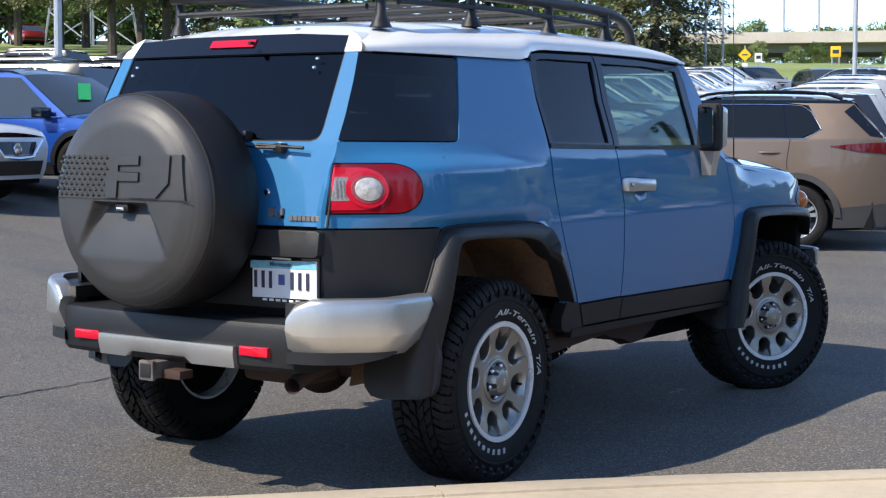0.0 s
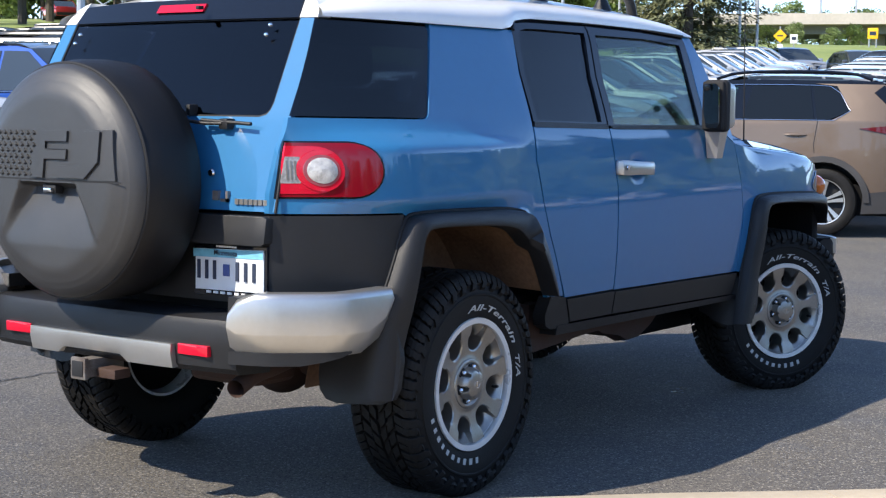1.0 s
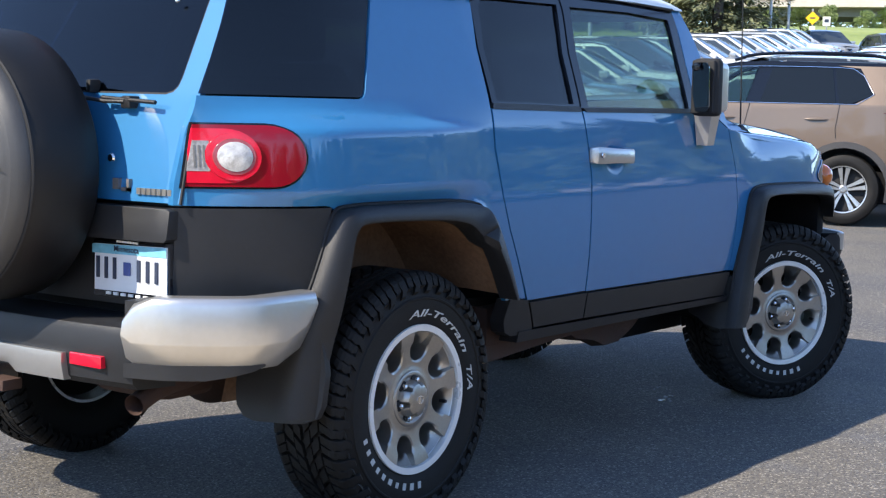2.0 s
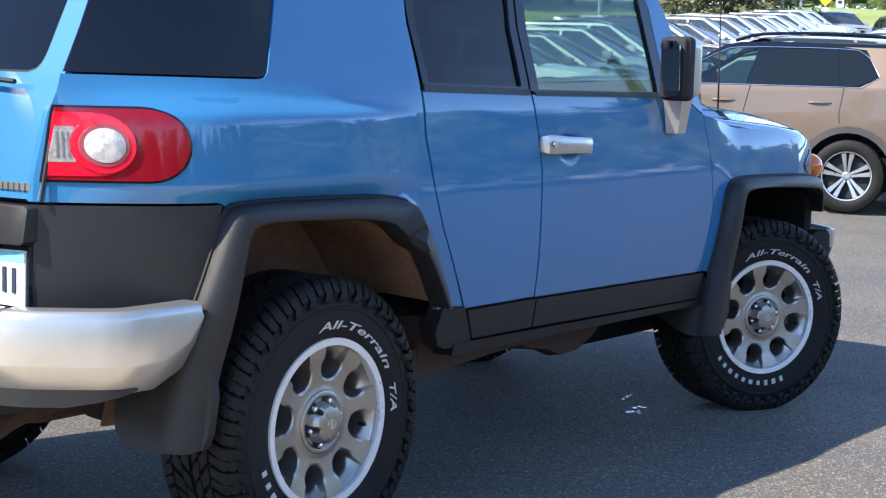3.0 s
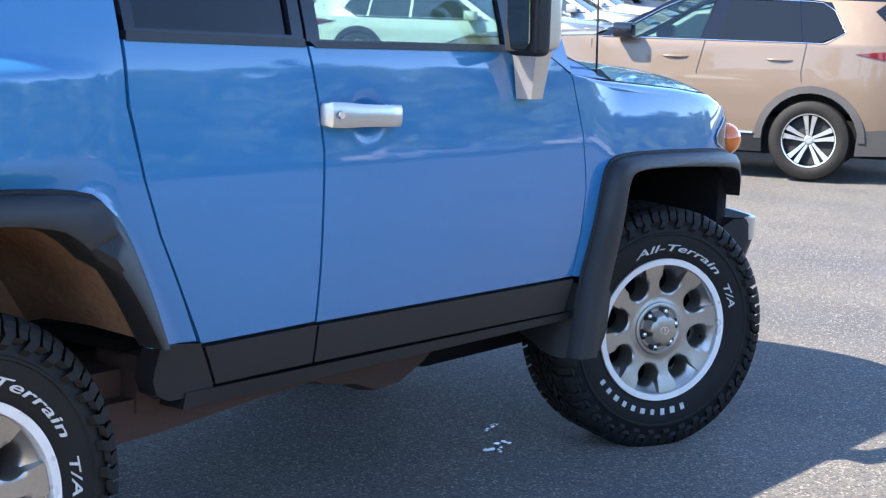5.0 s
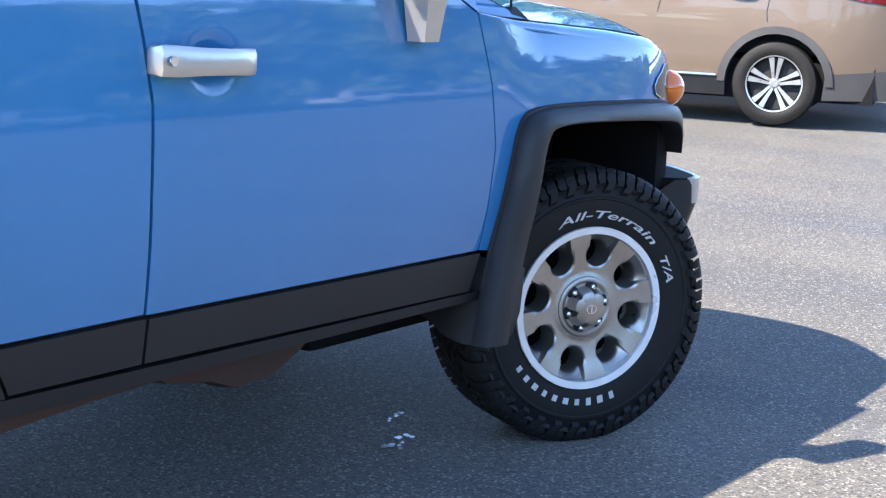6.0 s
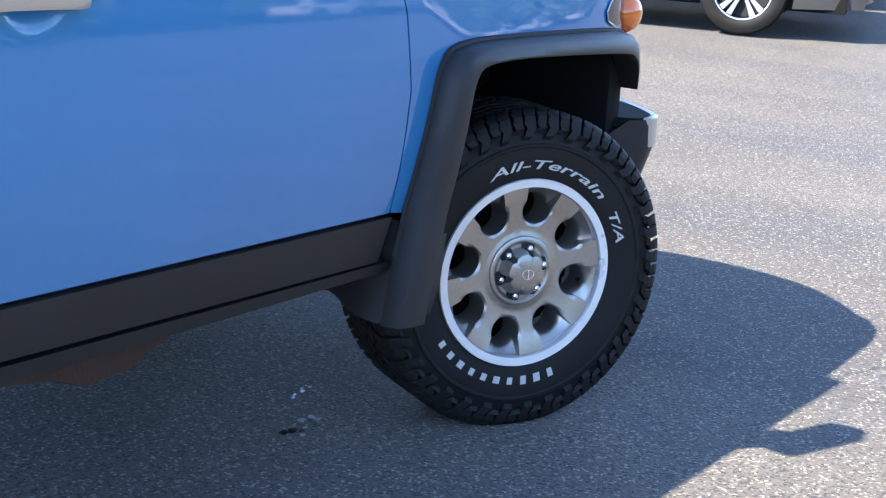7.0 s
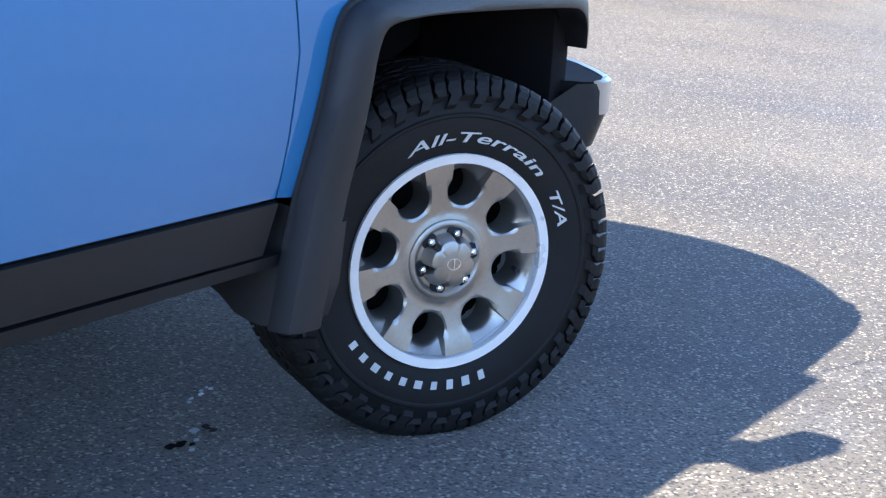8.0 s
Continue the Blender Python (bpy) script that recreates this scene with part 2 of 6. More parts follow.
def panel(poly, surf, inward, step=0.06, bm=None):
    """A sheet of the outline poly, cut finely, laid on surf(u, v) and thickened by the vector inward."""
    f = bmesh.new()
    face = f.faces.new([f.verts.new((u, 0, v)) for u, v in poly])
    face.normal_update()
    bmesh.ops.triangulate(f, faces=[face], quad_method="BEAUTY", ngon_method="EAR_CLIP")
    for ax in (0, 2):
        vals = [p[0 if ax == 0 else 1] for p in poly]
        n = max(1, int((max(vals) - min(vals)) / step))
        for i in range(1, n):
            co, no = [0, 0, 0], [0, 0, 0]
            co[ax], no[ax] = min(vals) + (max(vals) - min(vals)) * i / n, 1
            bmesh.ops.bisect_plane(f, geom=f.verts[:] + f.edges[:] + f.faces[:], plane_co=co, plane_no=no, dist=1e-5)
    for v in f.verts:
        v.co = surf(v.co.x, v.co.z)
    got = bmesh.ops.extrude_face_region(f, geom=f.faces[:], use_keep_orig=True)
    bmesh.ops.translate(f, vec=inward, verts=[v for v in got["geom"] if isinstance(v, bmesh.types.BMVert)])
    if bm is None:
        return f
    me = bpy.data.meshes.new("tmp")
    f.to_mesh(me)
    f.free()
    bm.from_mesh(me)
    bpy.data.meshes.remove(me)
    return bm


def ring(outer, inner, surf, inward, cuts=8):
    """A frame between two outlines of as many corners, laid on surf."""
    f = bmesh.new()
    n = len(outer)
    fine = lambda poly: [(poly[i][0] + (poly[(i + 1) % n][0] - poly[i][0]) * k / cuts, poly[i][1] + (poly[(i + 1) % n][1] - poly[i][1]) * k / cuts) for i in range(n) for k in range(cuts)]
    a = [f.verts.new(surf(*p)) for p in fine(outer)]
    b = [f.verts.new(surf(*p)) for p in fine(inner)]
    for i in range(len(a)):
        j = (i + 1) % len(a)
        f.faces.new((a[i], a[j], b[j], b[i]))
    got = bmesh.ops.extrude_face_region(f, geom=f.faces[:], use_keep_orig=True)
    bmesh.ops.translate(f, vec=inward, verts=[v for v in got["geom"] if isinstance(v, bmesh.types.BMVert)])
    return f


def loft(rows, bm=None, close=False, caps=False):
    """Quads between rows of points of equal count."""
    bm = bm or bmesh.new()
    vs = [[bm.verts.new(p) for p in r] for r in rows]
    for a, b in zip(vs, vs[1:]):
        for i in range(len(a) if close else len(a) - 1):
            j = (i + 1) % len(a)
            bm.faces.new((a[i], a[j], b[j], b[i]))
    if caps:
        bm.faces.new(vs[0][::-1])
        bm.faces.new(vs[-1])
    return bm


def smooth_path(pts, times=2):
    """Chaikin corner cutting of an open line, its ends kept."""
    pts = [Vector(p) for p in pts]
    for _ in range(times):
        out = [pts[0]]
        for a, b in zip(pts, pts[1:]):
            out += [a.lerp(b, 0.25), a.lerp(b, 0.75)]
        pts = out + [pts[-1]]
    return pts


def words(text, size, place, depth=0.001, lean=0.0):
    """Letters of the built-in font as a bmesh; place(x, y, z) puts each point."""
    cu = bpy.data.curves.new("letters", "FONT")
    cu.body, cu.size, cu.extrude, cu.resolution_u = text, size, depth, 3
    cu.offset, cu.shear = 0.008 * size, lean
    ob = bpy.data.objects.new("letters", cu)
    me = bpy.data.meshes.new_from_object(ob)
    bm = bmesh.new()
    bm.from_mesh(me)
    bmesh.ops.triangulate(bm, faces=bm.faces[:])
    for v in bm.verts:
        v.co = place(*v.co)
    bpy.data.objects.remove(ob)
    bpy.data.curves.remove(cu)
    bpy.data.meshes.remove(me)
    return bm


# ---- ground ----
def ground_z(x, y):
    """The lot is level round the car and climbs gently towards the far rows."""
    s = (x + y) / math.sqrt(2) - 9.0
    step = lambda q: min(1.0, max(0.0, q)) ** 2 * (3 - 2 * min(1.0, max(0.0, q)))
    u = y - 0.6 * x
    lift = 0.33 * step((u - 2.5) / 3.5) * step((x - 1.0) / 5)  # raised bays beyond the car's far side
    if s <= 0:
        return lift
    return lift + 0.061 * min(s, 78) * s / (s + 8.0) + 0.060 * min(max(0.0, s - 59), 28 + 24 * step(u / 30))


def sheet(name, outline_fn, xs, ys, material, lift=0.0):
    bm = bmesh.new()
    vs = {(i, j): bm.verts.new((x, y, ground_z(x, y) + lift)) for i, x in enumerate(xs) for j, y in enumerate(ys)}
    for i in range(len(xs) - 1):
        for j in range(len(ys) - 1):
            if outline_fn((xs[i] + xs[i + 1]) / 2, (ys[j] + ys[j + 1]) / 2):
                bm.faces.new((vs[i, j], vs[i + 1, j], vs[i + 1, j + 1], vs[i, j + 1]))
    bmesh.ops.delete(bm, geom=[v for v in bm.verts if not v.link_faces], context="VERTS")
    return part(name, bm, material)


coarse = [-2500, -900, -400, -200, -100] + [x * 4 - 60 for x in range(0, 46)] + [160, 220, 320, 500, 900, 2500]
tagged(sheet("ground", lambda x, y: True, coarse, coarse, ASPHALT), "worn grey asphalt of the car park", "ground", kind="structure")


# ---- wheel of the blue car ----
def wheel_meshes(owner, name, turn, bars_from, flat, phase):
    """Tyre, tread, lettering and alloy rim about the local y axis, outside towards -y."""
    w = new(name)
    w.empty_display_size = 0.1
    w.parent = owner
    R = 0.388
    down = lambda v: Vector((v[0], v[1], max(v[2], -flat)))
    prof = [(0.214, -0.105), (0.226, -0.118), (0.240, -0.123), (0.262, -0.1275), (0.290, -0.130), (0.303, -0.1295), (0.306, -0.1325), (0.311, -0.1325), (0.314, -0.1285), (0.338, -0.122), (0.355, -0.112), (0.366, -0.095), (0.373, -0.05),
            (0.375, 0.0), (0.373, 0.05), (0.366, 0.095), (0.350, 0.115), (0.318, 0.128), (0.262, 0.127), (0.226, 0.118), (0.21, 0.10)]
    bm = revolve(prof, 96)
    for v in bm.verts:
        v.co = down(v.co)
    tyre = part("tyre", bm, RUBBER, w)
    # tread: interlocking blocks over the crown and side biters that reach onto the shoulders
    bm = bmesh.new()
    rng = random.Random(5)

    def block(a0, a1, cells):
        """cells: (radius, y, angle shift) around the block's section, low to high."""
        lo, hi = [], []
        for r, y, sh in cells:
            lo.append((r, y, a0 + sh))
            hi.append((r, y, a1 + sh))
        pts = []
        for row in (lo, hi):
            pts.append([Vector((r * math.cos(a), y, r * math.sin(a))) for r, y, a in row])
        vs = [[bm.verts.new(down(p)) for p in r] for r in pts]
        n = len(cells)
        for i in range(n):
            j = (i + 1) % n
            bm.faces.new((vs[0][i], vs[0][j], vs[1][j], vs[1][i]))
        bm.faces.new(vs[0][::-1])
        bm.faces.new(vs[1])

    N = 72
    st = 2 * math.pi / N
    for k in range(N):
        a = k * st
        for s in (-1, 1):
            off = 0.0 if s < 0 else st / 2
            long = k % 2 == 0
            foot = 0.322 if long else 0.338
            jit = rng.uniform(-0.004, 0.004)
            sec = [(foot, s * 0.127, 0.060), (foot + 0.010, s * (0.1355 if long else 0.133), 0.054), (0.350, s * (0.132 if long else 0.130), 0.020), (0.364, s * 0.127, 0.034), (0.376, s * 0.119, 0.014), (R - 0.005, s * 0.110, 0.020), (R, s * 0.097, -0.010), (R, s * 0.070, -0.036), (0.364, s * 0.068, -0.036), (0.340, s * 0.10, 0.0)]
            block(a + off + jit, a + off + jit + st * (0.76 if long else 0.64), sec)
    N = 46
    st = 2 * math.pi / N
    for k in range(N):
        for s in (-1, 1):
            a = k * st + (0.0 if s < 0 else st / 2) + rng.uniform(-0.006, 0.006)
            # centre blocks, with slanted flanks
            for lane, (y0, y1) in enumerate(((0.006, 0.030), (0.034, 0.063))):
                b0 = a + st * (0.25 if lane else 0.0)
                block(b0, b0 + st * 0.72, [(0.366, s * y0, 0.05), (R - 0.001, s * y0, 0.05), (R, s * y1, -0.015), (0.366, s * y1, -0.015)])
    part("tread", bm, RUBBER, w, "chunky all-terrain tread", smooth=0)
    # raised white words and bars on the outer sidewall
    rt = 0.262

    def arc(text, start, span, size):
        raw = words(text, size, lambda x, y, z: (x, y, z), lean=0.25)
        width = max(v.co.x for v in raw.verts)
        raw.free()

        def place(x, y, z):
            ang, r = start - span * x / width, rt - 0.3 * size + y
            side = -float(np.interp(r, [0.240, 0.262, 0.290, 0.318], [0.123, 0.1275, 0.130, 0.128]))
            return (r * math.cos(ang), side - 0.0012 - z, r * math.sin(ang))

        return words(text, size, place, 0.0008, 0.25)

    for text, s0, sp in (("All-Terrain", turn + radians(1), radians(75)), ("T/A", turn - radians(83), radians(19))):
        part("lettering", arc(text, s0, sp, 0.031), LETTER, w, "raised white sidewall lettering", smooth=0)
    for k in range(10):
        a = bars_from - radians(8.1) * k
        bm = bmesh.new()
        for dr, da, hr, ha in ((0, 0.026, 0.0105 if k < 3 else 0.0085, (0.026, 0.033, 0.028)[k % 3]),):
            q = []
            for rr, aa in ((-hr, -ha), (hr, -ha), (hr, ha), (-hr, ha)):
                r, ang = 0.264 + dr + rr, a - da + aa
                q.append(bm.verts.new((r * math.cos(ang), -0.1292, r * math.sin(ang))))
            f = bm.faces.new(q)
            got = bmesh.ops.extrude_face_region(bm, geom=[f], use_keep_orig=True)
            bmesh.ops.translate(bm, vec=(0, 0.002, 0), verts=[v for v in got["geom"] if isinstance(v, bmesh.types.BMVert)])
        part("lettering_bar", bm, LETTER, w, "white bar on the sidewall", smooth=0)
    # rim barrel and lip
    bm = revolve([(0.200, 0.10), (0.195, 0.02), (0.200, -0.085), (0.212, -0.100), (0.2065, -0.112), (0.2085, -0.1235), (0.2275, -0.1255), (0.229, -0.116), (0.224, -0.10), (0.216, 0.10), (0.200, 0.10)], 72)
    part("rim_lip", bm, RIMLIP, w, "bright machined rim lip")
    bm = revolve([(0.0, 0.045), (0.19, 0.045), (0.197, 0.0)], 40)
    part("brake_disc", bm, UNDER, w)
    # face with eight round holes, each with a scoop out to the lip
    bm = bmesh.new()

    HC, HR, rings_n = 0.1525, 0.0375, 6
    for s in range(8):
        mid = s * math.pi / 4 + phase
        rows = []
        seg = 72
        for k in range(seg):
            b = 2 * math.pi * k / seg
            cx, cy = HC + HR * math.cos(b), HR * 1.02 * math.sin(b)
            # matching point on the sector's edge: lip over the scoop, lip over the spoke, spoke's middle line, hub
            bb = (b + math.pi) % (2 * math.pi) - math.pi
            ab, sg = math.degrees(abs(bb)), (1 if bb >= 0 else -1)
            lip = math.asin(0.047 / 0.206)
            if ab <= 75:
                rr, th = 0.206, math.asin(0.047 * math.sin(radians(ab)) / math.sin(radians(75)) / 0.206)
            elif ab <= 95:
                rr, th = 0.206, lip + (math.pi / 8 - lip) * (ab - 75) / 20
            elif ab <= 150:
                rr, th = 0.206 - 0.124 * (ab - 95) / 55, math.pi / 8
            else:
                rr, th = 0.082, math.pi / 8 * (180 - ab) / 30
            ex, ey = rr * math.cos(th), sg * rr * math.sin(th)
            row = []
            for i in range(rings_n + 1):
                q = i / rings_n
                px, py = cx + (ex - cx) * q, cy + (ey - cy) * q
                r, t2 = math.hypot(px, py), math.atan2(py, px)
                y = float(np.interp(r, [0.06, 0.085, 0.10, 0.15, 0.19, 0.206], [-0.098, -0.098, -0.094, -0.102, -0.112, -0.115]))
                y += (0.030 - 0.016 * q) if ab < 72 else 0.0
                if i == 0:
                    y += 0.004
                row.append(Vector((r * math.cos(mid + t2), y, r * math.sin(mid + t2))))
            r0, a0 = math.hypot(cx, cy), math.atan2(cy, cx)
            deep = [Vector((r0 * math.cos(mid + a0), 0.0 + yy, r0 * math.sin(mid + a0))) for yy in (-0.02, row[0].y + 0.012)]
            rows.append(deep + row)
        loft(rows + [rows[0]], bm)
    bmesh.ops.remove_doubles(bm, verts=bm.verts[:], dist=0.0012)
    revolve([(0.086, -0.0975), (0.0845, -0.101), (0.081, -0.103), (0.075, -0.103), (0.066, -0.096)], 48, bm)
    part("rim_face", bm, ALLOY, w, "grey eight-hole alloy wheel face", smooth=32)
    bm = revolve([(0.0, -0.099), (0.076, -0.0955)], 32)
    part("hub_plate", bm, ALLOY, w)
    # cap: a cone with flutes for the nuts
    bm = bmesh.new()
    rows = []
    for r, y, fl in ((0.059, -0.094, 0.40), (0.057, -0.110, 0.40), (0.053, -0.121, 0.30), (0.047, -0.128, 0.12), (0.038, -0.1315, 0.0), (0.014, -0.133, 0.0), (0.002, -0.133, 0.0)):
        rows.append([Vector((rr * math.cos(a), y, rr * math.sin(a))) for a in [2 * math.pi * k / 72 for k in range(72)] for rr in [r * (1 - fl * max(0, math.cos(6 * (a - 0.25))) ** 2.4)]])
    loft(rows, bm, close=True)
    cap = part("centre_cap", bm, ALLOY, w, "fluted grey centre cap", smooth=26)
    bm = bmesh.new()
    for rx, rz, ry in ((0.0165, 0.0125, -0.1335),):
        loft([[Vector((f * rx * math.cos(a), ry - e, f * rz * math.sin(a))) for a in [2 * math.pi * k / 28 for k in range(28)]] for f, e in ((1.0, -0.001), (0.98, 0.001), (0.86, 0.001), (0.84, -0.001))], bm, close=True)
    box((-0.0015, -0.135, -0.011), (0.0015, -0.133, 0.011), bm=bm)
    part("emblem", bm, CHROME, cap)
    for k in range(6):
        a = 0.25 + k * math.pi / 3
        c = Vector((0.0590 * math.cos(a), 0, 0.0590 * math.sin(a)))
        # flat black disc round each nut stands in for its recess's shade
        bm = revolve([(0.0, -0.1000), (0.0175, -0.1000), (0.0177, -0.095)], 20)
        bmesh.ops.translate(bm, vec=c, verts=bm.verts[:])
        part("nut_pocket", bm, SEAM, w)
        bm = bmesh.new()
        loft([[c + Vector((r * math.cos(b), y, r * math.sin(b))) for b in [math.pi / 3 * q for q in range(6)]] for r, y in ((0.0088, -0.092), (0.0088, -0.109), (0.0070, -0.113), (0.0035, -0.1145))], bm, close=True, caps=True)
        part("lug_nut", bm, CHROME, w, smooth=0)
    a = phase - math.pi / 4
    d = Vector((math.cos(a), 0, math.sin(a)))
    bm = tube([d * 0.176 + Vector((0, -0.080, 0)), d * 0.172 + Vector((0, -0.105, 0))], 0.0055, 8)
    part("valve", bm, SEAM, w)
    return w


# ---- blue off-road car: x forward, y to its left, z up ----
Z_AT = [0.40, 0.50, 0.62, 0.75, 0.86, 0.97, 1.08, 1.16, 1.24, 1.30, 1.60, 1.66, 1.72]
Y_AT = [0.800, 0.826, 0.848, 0.859, 0.8612, 0.8575, 0.8495, 0.8425, 0.834, 0.815, 0.700, 0.668, 0.58]


def ease(t):
    t = min(1.0, max(0.0, t))
    return t * t * (3 - 2 * t)


def half_width(x, z):
    y = float(np.mean(np.interp([z - 0.04, z - 0.02, z, z + 0.02, z + 0.04], Z_AT, Y_AT)))
    if x < 0.42 and 0.97 < z < 1.30:  # rear shoulder stands out from the window band, its ledge thinning to a point
        w = 0.014 + 0.034 * min(1.0, max(0.0, (0.42 - x) / 0.62))
        y += 0.036 * ease((0.42 - x) / 0.40) * ease((x + 0.74) / 0.34) * ease((z - 0.97) / 0.06) * (1 - min(1.0, max(0.0, (z - 1.196) / w)))
    if 0.30 < x < 0.62 and 0.60 < z < 1.0:  # crease beside the rear arch: the skin turns out to meet the flare
        d = (x - 0.30) * 0.868 + (z - 0.98) * 0.496
        if d < 0.062:
            y += 0.30 * (0.062 - d) * ease((1.0 - z) / 0.10)
    if x < 0.40:  # low down the corner is rounded, the window band tapers straight to the rear
        low = 0.23 * ((-0.30 - x) / 0.44) ** 2 if x < -0.30 else 0.0
        high = (0.03 + 0.06 * (-0.14 - x) + 0.37 * (-0.14 - x) ** 2 if x < -0.14 else 0.03 * (0.40 - x) / 0.54) * float(np.interp(z, [1.29, 1.6], [1.0, 0.66]))
        k = ease((z - 1.175) / 0.11)
        y -= low * (1 - k) + high * k
    if x > 2.13 and z > 0.93:
        y -= ease((x - 2.13) / 0.25) * (0.052 * (z - 0.93) + 1.0 * max(0.0, z - 1.03) ** 2)
    if x > 2.4:
        y -= 0.020 * ((x - 2.4) / 0.7) ** 2 + 0.05 * max(0.0, (x - 2.8) / 0.35) ** 3
    return y


def rear_x(y, z):
    x = float(np.interp(z, [0.5, 0.86, 1.05, 1.2, 1.29, 1.6, 1.7], [-0.77, -0.765, -0.735, -0.70, -0.677, -0.513, -0.44]))
    return x + 0.008 * (abs(y) / 0.65) ** 6 - 0.03 * (1 - (y / 0.65) ** 2)


car = thing("off_road_car", "blue two-tone off-road car with white roof on asphalt", "car")


def side(sgn, off=0.0):
    return lambda x, z: Vector((x, sgn * (half_width(x, z) + off), z))


def rear(off=0.0):
    return lambda y, z: Vector((rear_x(y, z) - off, y, z))


def dented(sgn):
    """The front door's skin, with the finger scoop pressed into it behind the handle."""
    def at(x, z):
        q = ((x - 1.172) / 0.072) ** 2 + ((z - 1.090) / 0.062) ** 2
        return Vector((x, sgn * (half_width(x, z) - (0.015 * (1 - q) ** 1.6 if q < 1 else 0)), z))
    return at


QUARTER = [(-0.748, 0.988), (-0.38, 0.985), (-0.34, 0.965), (0.29, 0.955), (0.352, 0.920), (0.41, 0.79), (0.470, 0.640), (0.622, 0.632), (0.568, 0.738), (0.502, 0.868), (0.462, 0.985), (0.427, 1.13),
           (0.424, 1.26), (0.437, 1.45), (0.478, 1.606), (-0.012, 1.602), (-0.022, 1.575), (-0.143, 1.310), (-0.150, 1.296), (-0.162, 1.285), (-0.179, 1.281), (-0.690, 1.284), (-0.716, 1.20), (-0.744, 1.05)]
REAR_DOOR = [(0.434, 1.258), (0.437, 1.13), (0.470, 0.981), (0.509, 0.868), (0.575, 0.738), (0.638, 0.624), (0.998, 0.624), (1.000, 0.85), (1.007, 1.017), (0.991, 1.138), (0.970, 1.250)]
REAR_TRIM = [(0.641, 0.617), (0.690, 0.527), (1.001, 0.526), (0.998, 0.617)]
FRONT_DOOR = [(0.979, 1.250), (0.999, 1.138), (1.015, 1.017), (1.008, 0.85), (1.006, 0.622), (2.104, 0.611), (2.120, 0.711), (2.136, 0.862), (2.117, 1.015), (2.066, 1.180), (1.93, 1.246)]
FRONT_TRIM = [(1.006, 0.615), (1.009, 0.526), (2.086, 0.510), (2.103, 0.604)]
FENDER = [(2.071, 1.180), (2.122, 1.015), (2.141, 0.862), (2.125, 0.711), (2.109, 0.611), (2.182, 0.600), (2.220, 0.78), (2.252, 0.900), (2.305, 0.930), (2.544, 0.932), (3.043, 0.915), (3.15, 0.895), (3.158, 0.99),
          (3.150, 1.045), (3.115, 1.068), (2.98, 1.082), (2.75, 1.108), (2.28, 1.146)]
CORNER = [(-0.748, 0.981), (-0.372, 0.979), (-0.417, 0.825), (-0.45, 0.74), (-0.752, 0.74)]
SILL_END = [(0.497, 0.642), (0.628, 0.626), (0.683, 0.527), (0.688, 0.508), (0.56, 0.510), (0.520, 0.528), (0.504, 0.56)]
SILL = [(0.60, 0.521), (2.13, 0.504), (2.13, 0.482), (0.60, 0.484)]
QWIN = [(-0.680, 1.289), (-0.181, 1.286), (-0.166, 1.289), (-0.156, 1.297), (-0.149, 1.309), (-0.028, 1.578), (-0.038, 1.598), (-0.535, 1.599)]
RW_OUT = [(0.443, 1.266), (0.450, 1.45), (0.476, 1.585), (0.486, 1.615), (0.506, 1.638), (0.54, 1.651), (0.62, 1.657), (1.047, 1.659), (0.985, 1.45), (0.966, 1.257)]
RW_IN = [(0.472, 1.282), (0.480, 1.45), (0.512, 1.568), (0.522, 1.592), (0.543, 1.608), (0.58, 1.616), (0.66, 1.619), (1.008, 1.620), (0.950, 1.45), (0.930, 1.274)]
FW_OUT = [(0.976, 1.257), (0.995, 1.45), (1.057, 1.657), (1.50, 1.658), (1.862, 1.640), (1.835, 1.45), (1.81, 1.252)]
FW_IN = [(1.022, 1.266), (1.040, 1.45), (1.092, 1.616), (1.50, 1.618), (1.800, 1.604), (1.780, 1.45), (1.757, 1.262)]
A_PILLAR = [(1.866, 1.642), (1.839, 1.45), (1.814, 1.252), (1.93, 1.250), (2.07, 1.186), (1.99, 1.42), (1.935, 1.645)]

